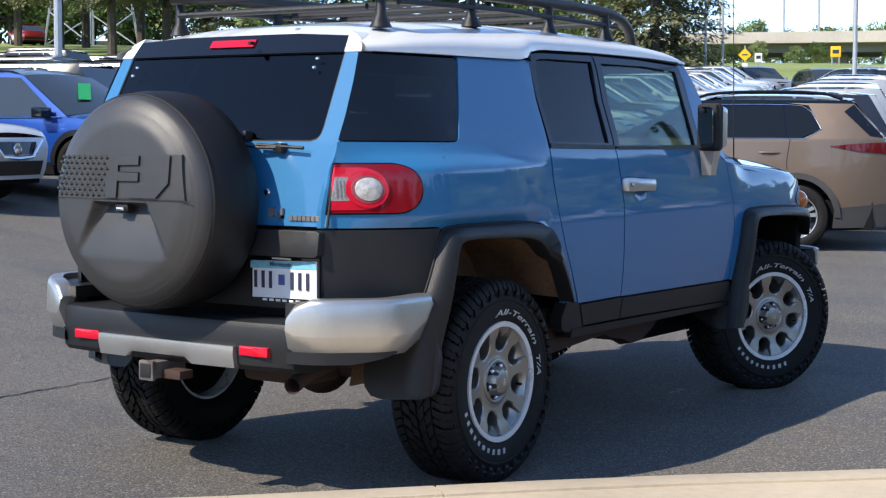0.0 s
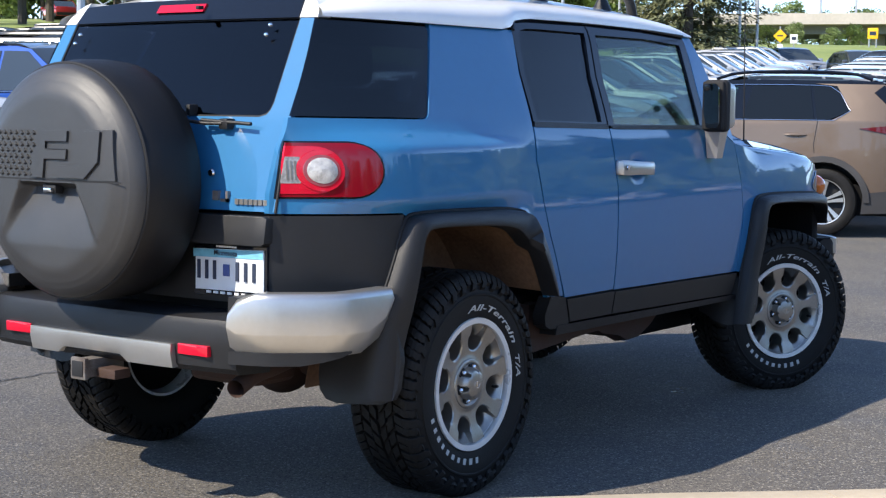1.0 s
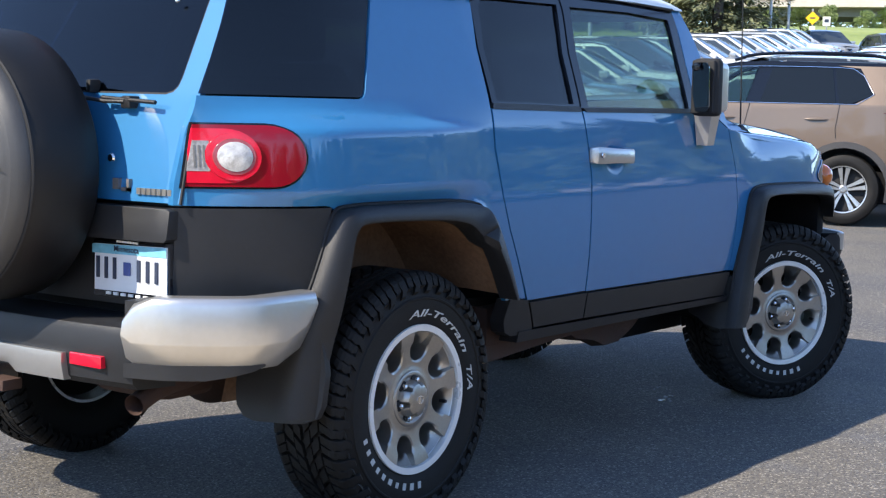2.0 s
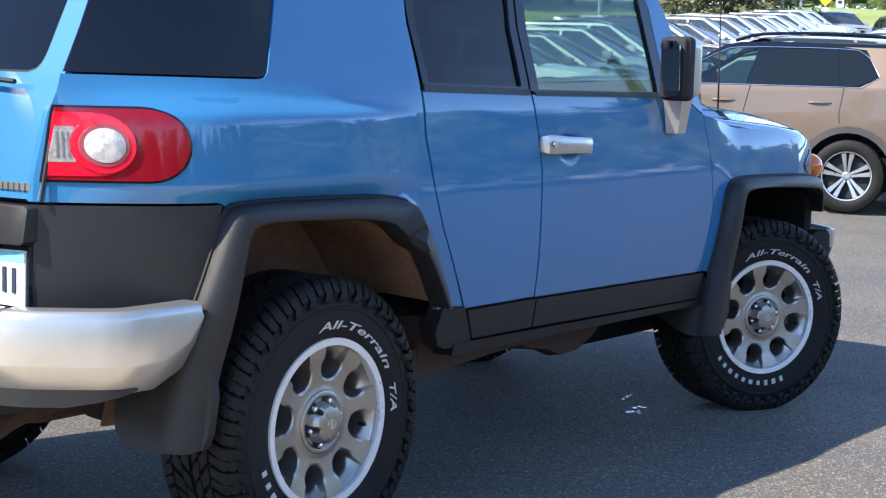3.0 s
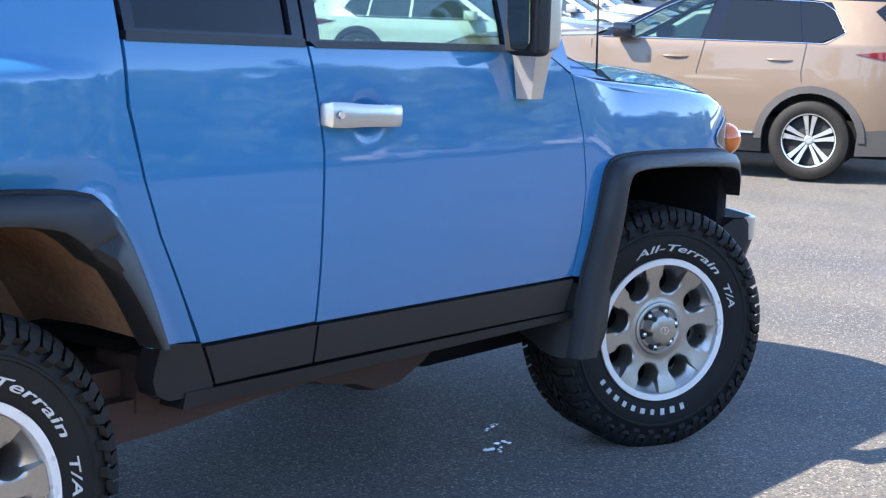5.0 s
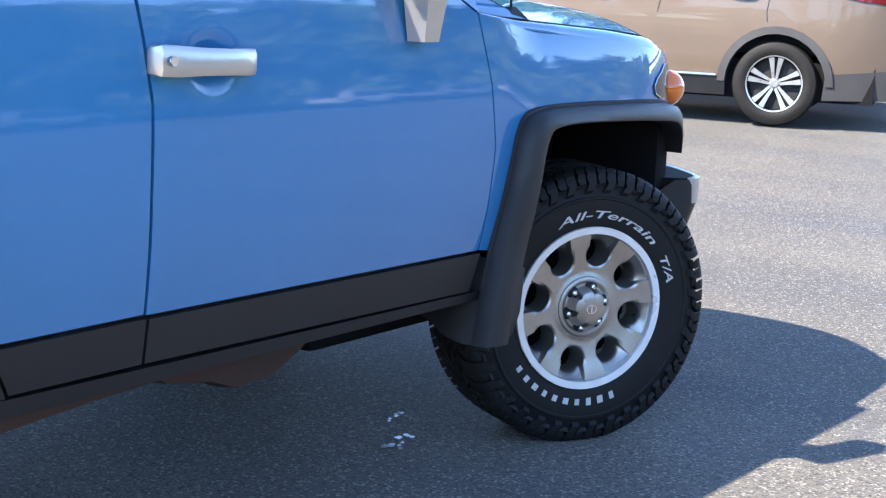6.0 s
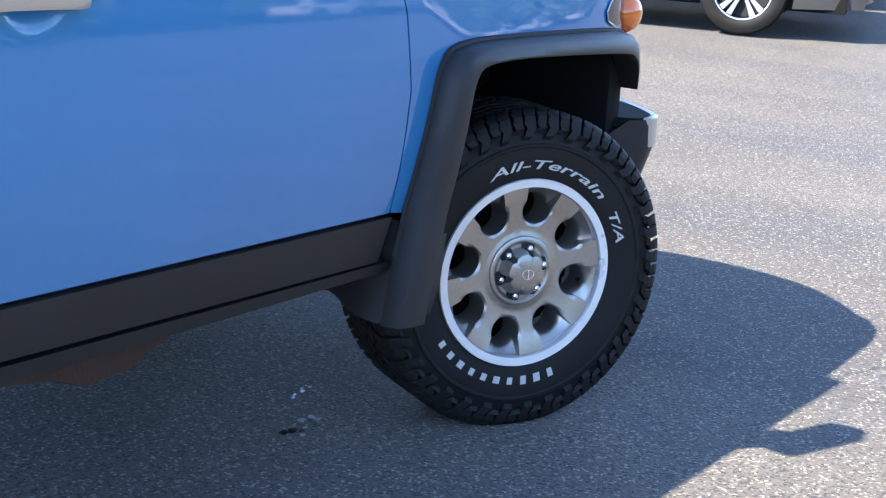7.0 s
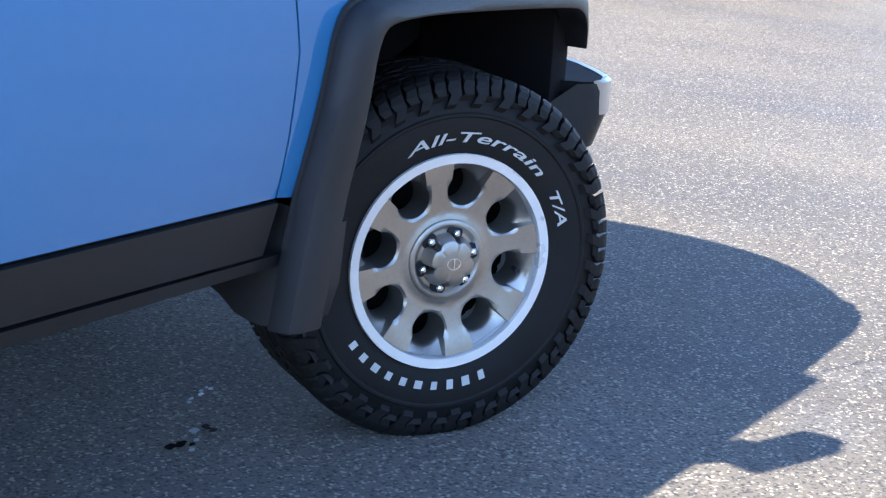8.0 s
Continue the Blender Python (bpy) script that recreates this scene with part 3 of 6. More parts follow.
for sgn in (-1, 1):
    inw = Vector((0, -sgn * 0.018, 0))
    part("quarter_panel", panel(QUARTER, side(sgn), inw, 0.0105), BLUE, car)
    qw = part("quarter_window", panel([(x + (0.035 if sgn > 0 and x < -0.5 else 0), z) for x, z in QWIN], side(sgn, -0.003), inw * 0.25, 0.08), PRIVACY, car, "near-black privacy glass")
    rdoor = part("rear_door", panel(REAR_DOOR, side(sgn), inw, 0.02), BLUE, car)
    part("lower_trim", panel(REAR_TRIM, side(sgn, 0.010), inw, 0.08), CLADDING, rdoor, "black lower door trim")
    part("window_frame", ring(RW_OUT, RW_IN, side(sgn, -0.002), inw), GLOSSBLACK, rdoor)
    part("window_pane", panel(RW_IN, side(sgn, -0.012), inw * 0.2, 0.1), DARKTINT, rdoor)
    fdoor = part("front_door", panel(FRONT_DOOR, dented(sgn), inw, 0.014), BLUE, car)
    part("lower_trim", panel(FRONT_TRIM, side(sgn, 0.010), inw, 0.08), CLADDING, fdoor, "black lower door trim")
    part("window_frame", ring(FW_OUT, FW_IN, side(sgn, -0.002), inw), GLOSSBLACK, fdoor)
    part("window_pane", panel(FW_IN, side(sgn, -0.012), inw * 0.2, 0.1), CLEAR, fdoor)
    part("belt_seal", panel([(1.0, 1.2475), (1.93, 1.243), (1.93, 1.262), (0.98, 1.262)], side(sgn, 0.004), inw, 0.1), CLADDING, fdoor)
    part("belt_seal", panel([(0.438, 1.256), (0.966, 1.248), (0.966, 1.266), (0.443, 1.276)], side(sgn, 0.003), inw, 0.1), CLADDING, rdoor)
    part("front_fender", panel(FENDER, side(sgn), inw, 0.014), BLUE, car)
    part("a_pillar", panel(A_PILLAR, side(sgn, -0.001), inw, 0.08), BLUE, car)
    part("rear_corner_cladding", panel(CORNER, side(sgn, 0.004), inw, 0.05), CLADDING, car, "black rear corner cladding")
    part("sill_end", panel(SILL_END, side(sgn, 0.008), inw * 3, 0.06), CLADDING, car)
    part("sill", panel(SILL, side(sgn, 0.012), inw * 4, 0.1), CLADDING, car, "black plastic sill")
    # black sheets behind the panels stand in for the shade in the gaps
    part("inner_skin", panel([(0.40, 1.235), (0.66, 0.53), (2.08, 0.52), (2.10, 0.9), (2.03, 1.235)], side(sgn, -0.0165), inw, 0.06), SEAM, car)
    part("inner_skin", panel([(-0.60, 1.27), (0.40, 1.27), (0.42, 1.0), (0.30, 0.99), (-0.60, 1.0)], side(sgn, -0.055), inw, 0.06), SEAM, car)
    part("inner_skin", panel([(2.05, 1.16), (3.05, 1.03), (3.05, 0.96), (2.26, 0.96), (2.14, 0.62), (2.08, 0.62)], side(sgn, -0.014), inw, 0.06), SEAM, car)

    # wheel-arch flares
    for outer, inner, liner, ins in (
        ([(-0.515, 0.395), (-0.496, 0.56), (-0.468, 0.675), (-0.417, 0.825), (-0.372, 0.960), (-0.335, 0.982), (-0.08, 0.981), (0.295, 0.971), (0.358, 0.930), (0.425, 0.80), (0.492, 0.645)],
         [(-0.452, 0.395), (-0.406, 0.56), (-0.376, 0.675), (-0.350, 0.823), (-0.330, 0.915), (-0.288, 0.934), (-0.09, 0.931), (0.18, 0.917), (0.262, 0.875), (0.345, 0.790), (0.440, 0.652)], DIRT, 0.52),
        ([(2.092, 0.375), (2.122, 0.50), (2.155, 0.616), (2.200, 0.78), (2.234, 0.912), (2.293, 0.946), (2.544, 0.947), (3.043, 0.932), (3.165, 0.900), (3.235, 0.830), (3.262, 0.765)],
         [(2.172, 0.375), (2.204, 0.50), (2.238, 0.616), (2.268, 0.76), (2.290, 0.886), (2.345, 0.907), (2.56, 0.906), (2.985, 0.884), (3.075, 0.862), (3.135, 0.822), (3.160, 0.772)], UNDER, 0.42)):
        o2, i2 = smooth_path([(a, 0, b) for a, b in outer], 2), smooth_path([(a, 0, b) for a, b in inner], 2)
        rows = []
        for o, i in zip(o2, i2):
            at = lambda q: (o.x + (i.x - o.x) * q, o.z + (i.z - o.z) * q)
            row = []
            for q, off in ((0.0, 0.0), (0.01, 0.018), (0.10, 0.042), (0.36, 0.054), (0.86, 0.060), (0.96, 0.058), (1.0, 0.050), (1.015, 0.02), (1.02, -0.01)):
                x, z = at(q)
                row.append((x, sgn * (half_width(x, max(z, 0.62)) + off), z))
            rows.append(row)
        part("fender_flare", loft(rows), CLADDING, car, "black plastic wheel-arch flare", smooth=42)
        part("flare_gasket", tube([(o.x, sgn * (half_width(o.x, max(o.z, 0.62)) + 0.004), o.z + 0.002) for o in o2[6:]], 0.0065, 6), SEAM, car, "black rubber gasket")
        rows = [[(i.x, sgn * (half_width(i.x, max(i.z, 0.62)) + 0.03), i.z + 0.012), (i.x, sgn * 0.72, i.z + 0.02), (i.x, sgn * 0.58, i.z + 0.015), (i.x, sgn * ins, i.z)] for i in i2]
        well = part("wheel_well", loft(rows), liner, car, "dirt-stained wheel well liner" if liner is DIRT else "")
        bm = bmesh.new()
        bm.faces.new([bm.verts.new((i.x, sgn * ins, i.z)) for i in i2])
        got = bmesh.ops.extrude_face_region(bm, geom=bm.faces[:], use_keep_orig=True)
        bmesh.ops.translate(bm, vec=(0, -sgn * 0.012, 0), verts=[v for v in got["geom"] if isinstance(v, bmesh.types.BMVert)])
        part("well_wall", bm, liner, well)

    # mud flaps
    flap = [(0.600, 0.60), (0.597, 0.45), (0.606, 0.405), (0.635, 0.376), (0.680, 0.368), (0.845, 0.380), (0.880, 0.395), (0.892, 0.430), (0.896, 0.52), (0.880, 0.62), (0.80, 0.66)]
    part("mud_flap", panel([(sgn * y, z) for y, z in flap], lambda y, z: Vector((-0.470 - 0.10 * max(0, 0.56 - z) + 0.05 * max(0, abs(y) - 0.80) / 0.12, y, z)), Vector((0.022, 0, 0)), 0.04), CLADDING, car, "broad black mud flap")
    flap = [(0.67, 0.53), (0.645, 0.46), (0.66, 0.415), (0.70, 0.40), (0.74, 0.375), (0.80, 0.362), (0.865, 0.366), (0.893, 0.39), (0.905, 0.45), (0.905, 0.56), (0.75, 0.60)]
    part("mud_flap", panel([(sgn * y, z) for y, z in flap], lambda y, z: Vector((2.135 + 0.05 * max(0, abs(y) - 0.78) / 0.12 + 0.12 * (z - 0.45), y, z)), Vector((0.03, 0, 0)), 0.04), CLADDING, car, "broad black mud flap")

    # tail lamp: smoked lamp with a round end, wrapping the corner
    def lamp(x0, rise, xc, r, n=14):
        """Outline: square at the corner x0, a half ellipse about xc at the other end."""
        end = [(xc + 0.98 * r * math.cos(a), 1.1235 + r * math.sin(a)) for a in [math.pi / 2 - math.pi * k / n for k in range(n + 1)]]
        return [(x0 + rise, 1.1235 + r)] + end + [(x0, 1.1235 - r)]
    tl = part("tail_lamp", panel(lamp(-0.736, 0.024, -0.555, 0.089), side(sgn, 0.007), inw, 0.02), GLOSSBLACK, car, "red and clear tail lamp in a black bezel")
    part("side_lens", panel(lamp(-0.733, 0.023, -0.557, 0.0835), side(sgn, 0.011), inw * 0.4, 0.02), DEEPRED, tl, "dark red side lens")
    part("red_lens", panel(lamp(-0.731, 0.019, -0.652, 0.0735), side(sgn, 0.014), inw * 0.4, 0.02), RED, tl)
    part("reverse_lens", panel([(-0.728, 1.082), (-0.684, 1.082), (-0.674, 1.12), (-0.684, 1.164), (-0.714, 1.164)], side(sgn, 0.0155), inw * 0.4, 0.02), REVERSE, tl, "clear ribbed reversing lens")
    for k in range(4):
        x = -0.714 + 0.009 * k
        part("lens_rib", panel([(x, 1.093), (x + 0.003, 1.093), (x + 0.003, 1.152), (x, 1.152)], side(sgn, 0.018), inw * 0.2, 0.03), GREYLENS, tl)
    disc = lambda r: [(-0.638 + 0.86 * r * math.cos(a), 1.122 + r * math.sin(a)) for a in [2 * math.pi * k / 28 for k in range(28)]]
    part("lamp_ring", panel(disc(0.0640), side(sgn, 0.0195), inw * 0.2, 0.03), RED, tl)
    part("lamp_bezel", panel(disc(0.0490), side(sgn, 0.0225), inw * 0.2, 0.03), SMOKED, tl)
    part("lamp_bulb", panel(disc(0.040), lambda x, z: side(sgn, 0.024 + 0.012 * max(0, 1 - ((x + 0.638) / 0.036) ** 2 - ((z - 1.122) / 0.043) ** 2))(x, z), inw * 0.2, 0.008), CLEARLENS, tl)

    # door handle and its scoop
    hy = sgn * (half_width(1.15, 1.09) + 0.003)
    bm = bmesh.new()
    rows = []
    for x, h, o, hw in ((1.000, 0.020, 0.006, 0.0), (1.003, 0.025, 0.018, 0.0), (1.012, 0.0285, 0.030, 0.0), (1.05, 0.029, 0.038, 0.0), (1.11, 0.026, 0.045, 0.03), (1.19, 0.025, 0.046, 0.03), (1.235, 0.026, 0.042, 0.0), (1.262, 0.025, 0.030, 0.0), (1.270, 0.020, 0.012, 0.0)):
        cz, y0 = 1.099 - 0.03 * (x - 1.0), half_width(x, 1.09)
        rows.append([(x, sgn * (y0 + a), cz + b) for a, b in ((hw, -h), (o * 0.9, -h), (o, -h * 0.6), (o, h * 0.6), (o * 0.85, h), (hw, h))])
    loft(rows, bm, close=True, caps=True)
    handle = part("door_handle", bm, SILVER, fdoor, "silver pull handle")
    part("key_cylinder", revolve([(0.0, -0.004), (0.009, -0.004), (0.010, 0.0)], 16), CHROME, handle).matrix_local = pose(1.030, sgn * (half_width(1.03, 1.09) + 0.037), 1.099, 0, 0, 0 if sgn < 0 else 180)

    # mirror
    foot = [[(x, sgn * y, z) for x, y in pts] for z, pts in ((1.250, ((1.755, 0.846), (1.850, 0.846), (1.845, 0.918), (1.765, 0.918))), (1.225, ((1.764, 0.848), (1.848, 0.848), (1.843, 0.912), (1.772, 0.912))), (1.122, ((1.782, 0.850), (1.845, 0.850), (1.842, 0.893), (1.788, 0.893))))]
    mir = part("mirror_arm", bevel_all(loft(foot, close=True, caps=True), 0.006), SILVER, car, "silver mirror bracket", smooth=40)
    bm = box((1.715, 0.858 if sgn > 0 else -0.965, 1.238), (1.825, 0.965 if sgn > 0 else -0.858, 1.452), 0.032, 4)
    for v in bm.verts:
        k = (v.co.x - 1.715) / 0.145
        v.co.z = 1.345 + (v.co.z - 1.345) * (1 - 0.18 * k)
    shell = part("mirror_housing", bm, SILVER, mir, "silver door-mirror housing")
    part("mirror_shroud", box((1.712, 0.855 if sgn > 0 else -0.968, 1.235), (1.764, 0.968 if sgn > 0 else -0.855, 1.455), 0.024, 3), SEAM, mir)
    part("mirror_bezel", box((1.700, 0.860 if sgn > 0 else -0.958, 1.243), (1.722, 0.958 if sgn > 0 else -0.860, 1.448), 0.018, 3), SEAM, mir)
    corner = [(cy + 0.020 * math.cos(q), cz + 0.022 * math.sin(q)) for cy, cz, q0 in ((0.929, 1.416, 0), (0.888, 1.416, 90), (0.888, 1.275, 180), (0.929, 1.275, 270)) for q in [radians(q0 + 30 * k) for k in range(4)]]
    part("mirror_glass", panel([(sgn * y, z) for y, z in corner], lambda y, z: Vector((1.6885 - 0.05 * (z - 1.345) - 0.25 * (abs(y) - 0.909), y, z)), Vector((0.004, 0, 0)), 0.2), MIRRORGLASS, mir)
    part("spot_mirror", revolve([(0.0, -0.004), (0.012, -0.003), (0.016, 0.001)], 20), GLOSSBLACK, mir).matrix_local = pose(1.691, sgn * 0.889, 1.421, 0, 0, -76 if sgn < 0 else -104)

    # front indicator
    bm = bmesh.new()
    bmesh.ops.create_uvsphere(bm, u_segments=20, v_segments=12, radius=1, matrix=Matrix.Translation((3.208, sgn * 0.748, 0.956)) @ Matrix.Diagonal((0.062, 0.055, 0.055, 1)))
    part("indicator_lamp", bm, ORANGE, car, "orange front indicator lamp")
    lens = part("headlamp_side", panel([(2.965, 0.978), (2.99, 0.998), (3.03, 1.014), (3.075, 1.036), (3.152, 1.03), (3.152, 0.935), (3.02, 0.940), (2.972, 0.955)], side(sgn, 0.004), inw * 0.4, 0.03), GLOSSBLACK, car, "wrap-round headlamp glass")
    part("lens_edge", tube([side(sgn, 0.005)(x, z) for x, z in ((3.075, 1.036), (3.03, 1.014), (2.99, 0.998), (2.965, 0.978), (2.972, 0.955), (3.02, 0.940))], 0.0022, 6), CHROME, lens)

# roof
bm = bmesh.new()
rows = []
for k in range(41):
    x = -0.520 + 2.455 * k / 40
    ze = float(np.interp(x, [-0.52, 0.40, 0.452, 0.490, 0.53, 0.62, 1.05, 1.5, 1.95], [1.603, 1.606, 1.611, 1.632, 1.646, 1.656, 1.662, 1.660, 1.643]))
    top = float(np.interp(x, [-0.52, -0.45, -0.30, 0.0, 0.4, 1.0, 1.5, 1.8, 1.9, 1.95], [1.672, 1.690, 1.722, 1.752, 1.772, 1.778, 1.765, 1.735, 1.705, 1.665]))
    ye = half_width(x, ze) + 0.012
    row = []
    for i in range(49):
        a = -math.pi / 2 + math.pi * i / 48
        w = math.copysign(abs(math.sin(a)) ** (2 / 2.7), math.sin(a))
        row.append((x + 0.05 * (1 - abs(w) ** 8) * max(0, 1 - (x + 0.52) / 0.3), ye * w, ze + (top - ze) * abs(math.cos(a)) ** (2 / 2.7)))
    rows.append(row)
loft(rows, bm)
bm.faces.new([bm.verts.new(p) for p in rows[-1]])
part("roof", bm, WHITE, car, "white painted roof", smooth=40)
part("headliner", box((-0.45, -0.62, 1.60), (1.85, 0.62, 1.625), 0.01), TRIM, car)
# rain-gutter-like dark seam ribs on the roof edge over the doors
for sgn in (-1, 1):
    part("drip_rail", tube([(x, sgn * (half_width(x, z) + 0.008), z) for x, z in ((0.478, 1.606), (0.496, 1.632), (0.54, 1.652), (0.64, 1.660), (1.05, 1.664), (1.5, 1.662), (1.86, 1.645))], 0.006, 6), CLADDING, car)

# windscreen, cowl, bonnet, front
def screen(y, z):
    k = (z - 1.2) / 0.45
    return Vector((2.075 - 0.135 * k - 0.16 * (abs(y) / 0.75) ** 2.5 + 0.02, y, z))
part("windscreen", panel([(-0.74, 1.20), (0.74, 1.20), (0.655, 1.655), (-0.655, 1.655)], screen, Vector((-0.006, 0, 0)), 0.12), CLEAR, car)
bm = bmesh.new()
rows = []
for k in range(27):  # the last two rows turn down over the front lip
    u = min(1.0, k / 24)
    drop = (0.0, 0.022, 0.075)[max(0, k - 24)]
    xe = 2.04 + 1.08 * u
    ye = half_width(xe, 1.08) - 0.040 - 0.005 * ease((xe - 2.13) / 0.25)
    ze = float(np.interp(xe, [2.04, 2.28, 2.75, 2.98, 3.12], [1.190, 1.168, 1.138, 1.118, 1.088])) - drop
    top = float(np.interp(u, [0, 0.25, 0.65, 0.9, 1.0], [1.232, 1.235, 1.218, 1.190, 1.165])) - drop
    row = []
    for i in range(33):
        w = (i - 16) / 16
        row.append((xe + (0.27 * u * u + 0.3 * drop) * (1 - abs(w) ** 2.5), ye * w, ze + (top - ze) * (1 - abs(w) ** 2.6)))
    rows.append(row)
loft(rows, bm)
part("bonnet", bm, BLUE, car, smooth=40)
for sgn in (-1, 1):
    rows = []
    for x, zf, zs in ((2.076, 1.178, 1.187), (2.28, 1.146, 1.167), (2.75, 1.108, 1.137), (2.98, 1.082, 1.117), (3.06, 1.073, 1.104), (3.118, 1.062, 1.085)):
        y = half_width(x, 1.08) - 0.005 * ease((x - 2.13) / 0.25)
        rows.append([(x, sgn * (half_width(x, zf) - 0.001), zf - 0.004), (x, sgn * (y - 0.010), zf + (zs - zf) * 0.45), (x, sgn * (y - 0.022), zf + (zs - zf) * 0.80), (x, sgn * (y - 0.041), zs - 0.002)])
    part("fender_shoulder", loft(rows), BLUE, car, smooth=70)
    part("bonnet_gap", tube([(r[-1][0], r[-1][1], r[-1][2] + 0.001) for r in rows], 0.0022, 6), SEAM, car)
    low, tip, high = Vector((2.095, sgn * 0.815, 1.178)), Vector((2.350, sgn * 0.800, 1.163)), Vector((2.150, sgn * 0.752, 1.236))
    under = Vector((0, -sgn * 0.05, -0.05))
    part("cowl_corner", loft([[low, tip, high], [low + under, tip + under, high + under]], close=True, caps=True), BLUE, car)
    part("cowl_gap", tube([low, tip, high], 0.0028, 6), SEAM, car)
part("cowl", box((1.99, -0.74, 1.165), (2.09, 0.74, 1.215), 0.015), CLADDING, car)
bm = bmesh.new()
rows = []
for z, f in ((0.62, 0.96), (0.70, 1.0), (0.98, 1.0), (1.05, 0.985)):
    rows.append([(3.14 + 0.25 * (1 - (abs(y) / 0.74) ** 3) * f, y, z) for y in [(-0.74 + 1.48 * i / 24) for i in range(25)]])
loft(rows, bm)
part("grille_panel", bm, CLADDING, car)
for sgn in (-1, 1):
    part("headlamp", revolve([(0.0, 0.02), (0.07, 0.015), (0.09, 0.0), (0.092, -0.03)], 28), CLEARLENS, car).matrix_local = pose(3.32, sgn * 0.50, 0.93, 0, 0, -90)
path = smooth_path([(3.165, -0.835, 0), (3.20, -0.860, 0), (3.235, -0.862, 0), (3.30, -0.83, 0), (3.46, -0.62, 0), (3.52, -0.3, 0), (3.52, 0.3, 0), (3.46, 0.62, 0), (3.30, 0.83, 0), (3.235, 0.862, 0), (3.20, 0.860, 0), (3.165, 0.835, 0)], 2)
bm = loft([[(p.x - 0.06, p.y * 0.945, 0.650), (p.x - 0.012, p.y * 0.992, 0.692), (p.x, p.y, 0.675), (p.x, p.y, 0.62), (p.x - 0.02, p.y * 0.98, 0.545), (p.x - 0.12, p.y * 0.9, 0.53)] for p in path], close=True, caps=True)
fb = part("front_bumper", bm, CLADDING, car, "dark plastic front bumper with silver cap", smooth=30)
bm = loft([[(p.x - 0.012, p.y * 0.988, 0.697), (p.x - 0.006, p.y * 0.996, 0.700), (p.x + 0.004, p.y * 1.004, 0.694), (p.x + 0.006, p.y * 1.003, 0.620), (p.x + 0.001, p.y * 0.998, 0.622)] for p in path[6:-6]], close=True, caps=True)
part("bumper_cap", bm, SILVER, fb)
part("bumper_filler", loft([[(p.x - 0.016, p.y * 0.985, 0.696), (3.13, p.y * 0.90, 0.696), (3.13, p.y * 0.90, 0.670), (p.x - 0.016, p.y * 0.985, 0.670)] for p in path[4:-4]], close=True, caps=True), UNDER, fb)

# rear face
DOOR = [(-0.634, 0.992), (-0.642, 1.10), (-0.640, 1.29), (-0.606, 1.600), (-0.545, 1.600), (-0.560, 1.330), (-0.557, 1.306), (-0.546, 1.291), (-0.520, 1.284), (0.520, 1.284), (0.546, 1.291), (0.557, 1.306), (0.560, 1.330), (0.545, 1.600), (0.606, 1.600), (0.640, 1.29), (0.642, 1.10), (0.634, 0.992)]
tail = part("tail_door", panel(DOOR, rear(), Vector((0.02, 0, 0)), 0.03), BLUE, car, "side-hinged blue tail door")
GL = [(-0.556, 1.330), (-0.553, 1.308), (-0.543, 1.295), (-0.520, 1.288), (0.520, 1.288), (0.543, 1.295), (0.553, 1.308), (0.556, 1.330), (0.541, 1.598), (-0.541, 1.598)]
part("rear_window", panel(GL, rear(-0.006), Vector((0.004, 0, 0)), 0.1), PRIVACY, tail, "dark rear window glass")
part("window_seal", ring([(-0.562, 1.330), (-0.559, 1.305), (-0.547, 1.289), (-0.520, 1.282), (0.520, 1.282), (0.547, 1.289), (0.559, 1.305), (0.562, 1.330), (0.546, 1.602), (-0.546, 1.602)], [(-0.555, 1.331), (-0.552, 1.309), (-0.542, 1.296), (-0.519, 1.289), (0.519, 1.289), (0.542, 1.296), (0.552, 1.309), (0.555, 1.331), (0.540, 1.597), (-0.540, 1.597)], rear(-0.003), Vector((0.01, 0, 0)), 6), SEAM, tail)
spoil = part("rear_header", panel([(-0.540, 1.602), (0.540, 1.602), (0.528, 1.662), (0.30, 1.674), (-0.30, 1.674), (-0.528, 1.662)], rear(0.006), Vector((0.05, 0, 0)), 0.08), GLOSSBLACK, car, "gloss black rear header strip")
part("brake_lamp", panel([(-0.112, 1.630), (0.112, 1.630), (0.112, 1.657), (-0.112, 1.657)], rear(0.014), Vector((0.01, 0, 0)), 0.05), RED, spoil, "red high brake lamp")
part("washer_jet", box((-0.585, -0.146, 1.634), (-0.560, -0.130, 1.646), 0.003), SEAM, spoil)
for k in (-1, 1):
    part("roof_corner", panel([(k * 0.542, 1.602), (k * 0.612, 1.602), (k * 0.604, 1.625), (k * 0.585, 1.650), (k * 0.556, 1.668), (k * 0.526, 1.678), (k * 0.530, 1.663)], rear(0.003), Vector((0.10, 0, 0)), 0.02), WHITE, car)
    # hidden box added behind each corner to keep the sun off the mud flap
    part("rear_frame", box((-0.64, min(k * 0.46, k * 0.68), 0.56), (-0.50, max(k * 0.46, k * 0.68), 0.95), 0.02), UNDER, car)
part("rear_bulkhead", box((-0.715, -0.61, 0.56), (-0.695, 0.61, 0.98), 0.005), UNDER, car)
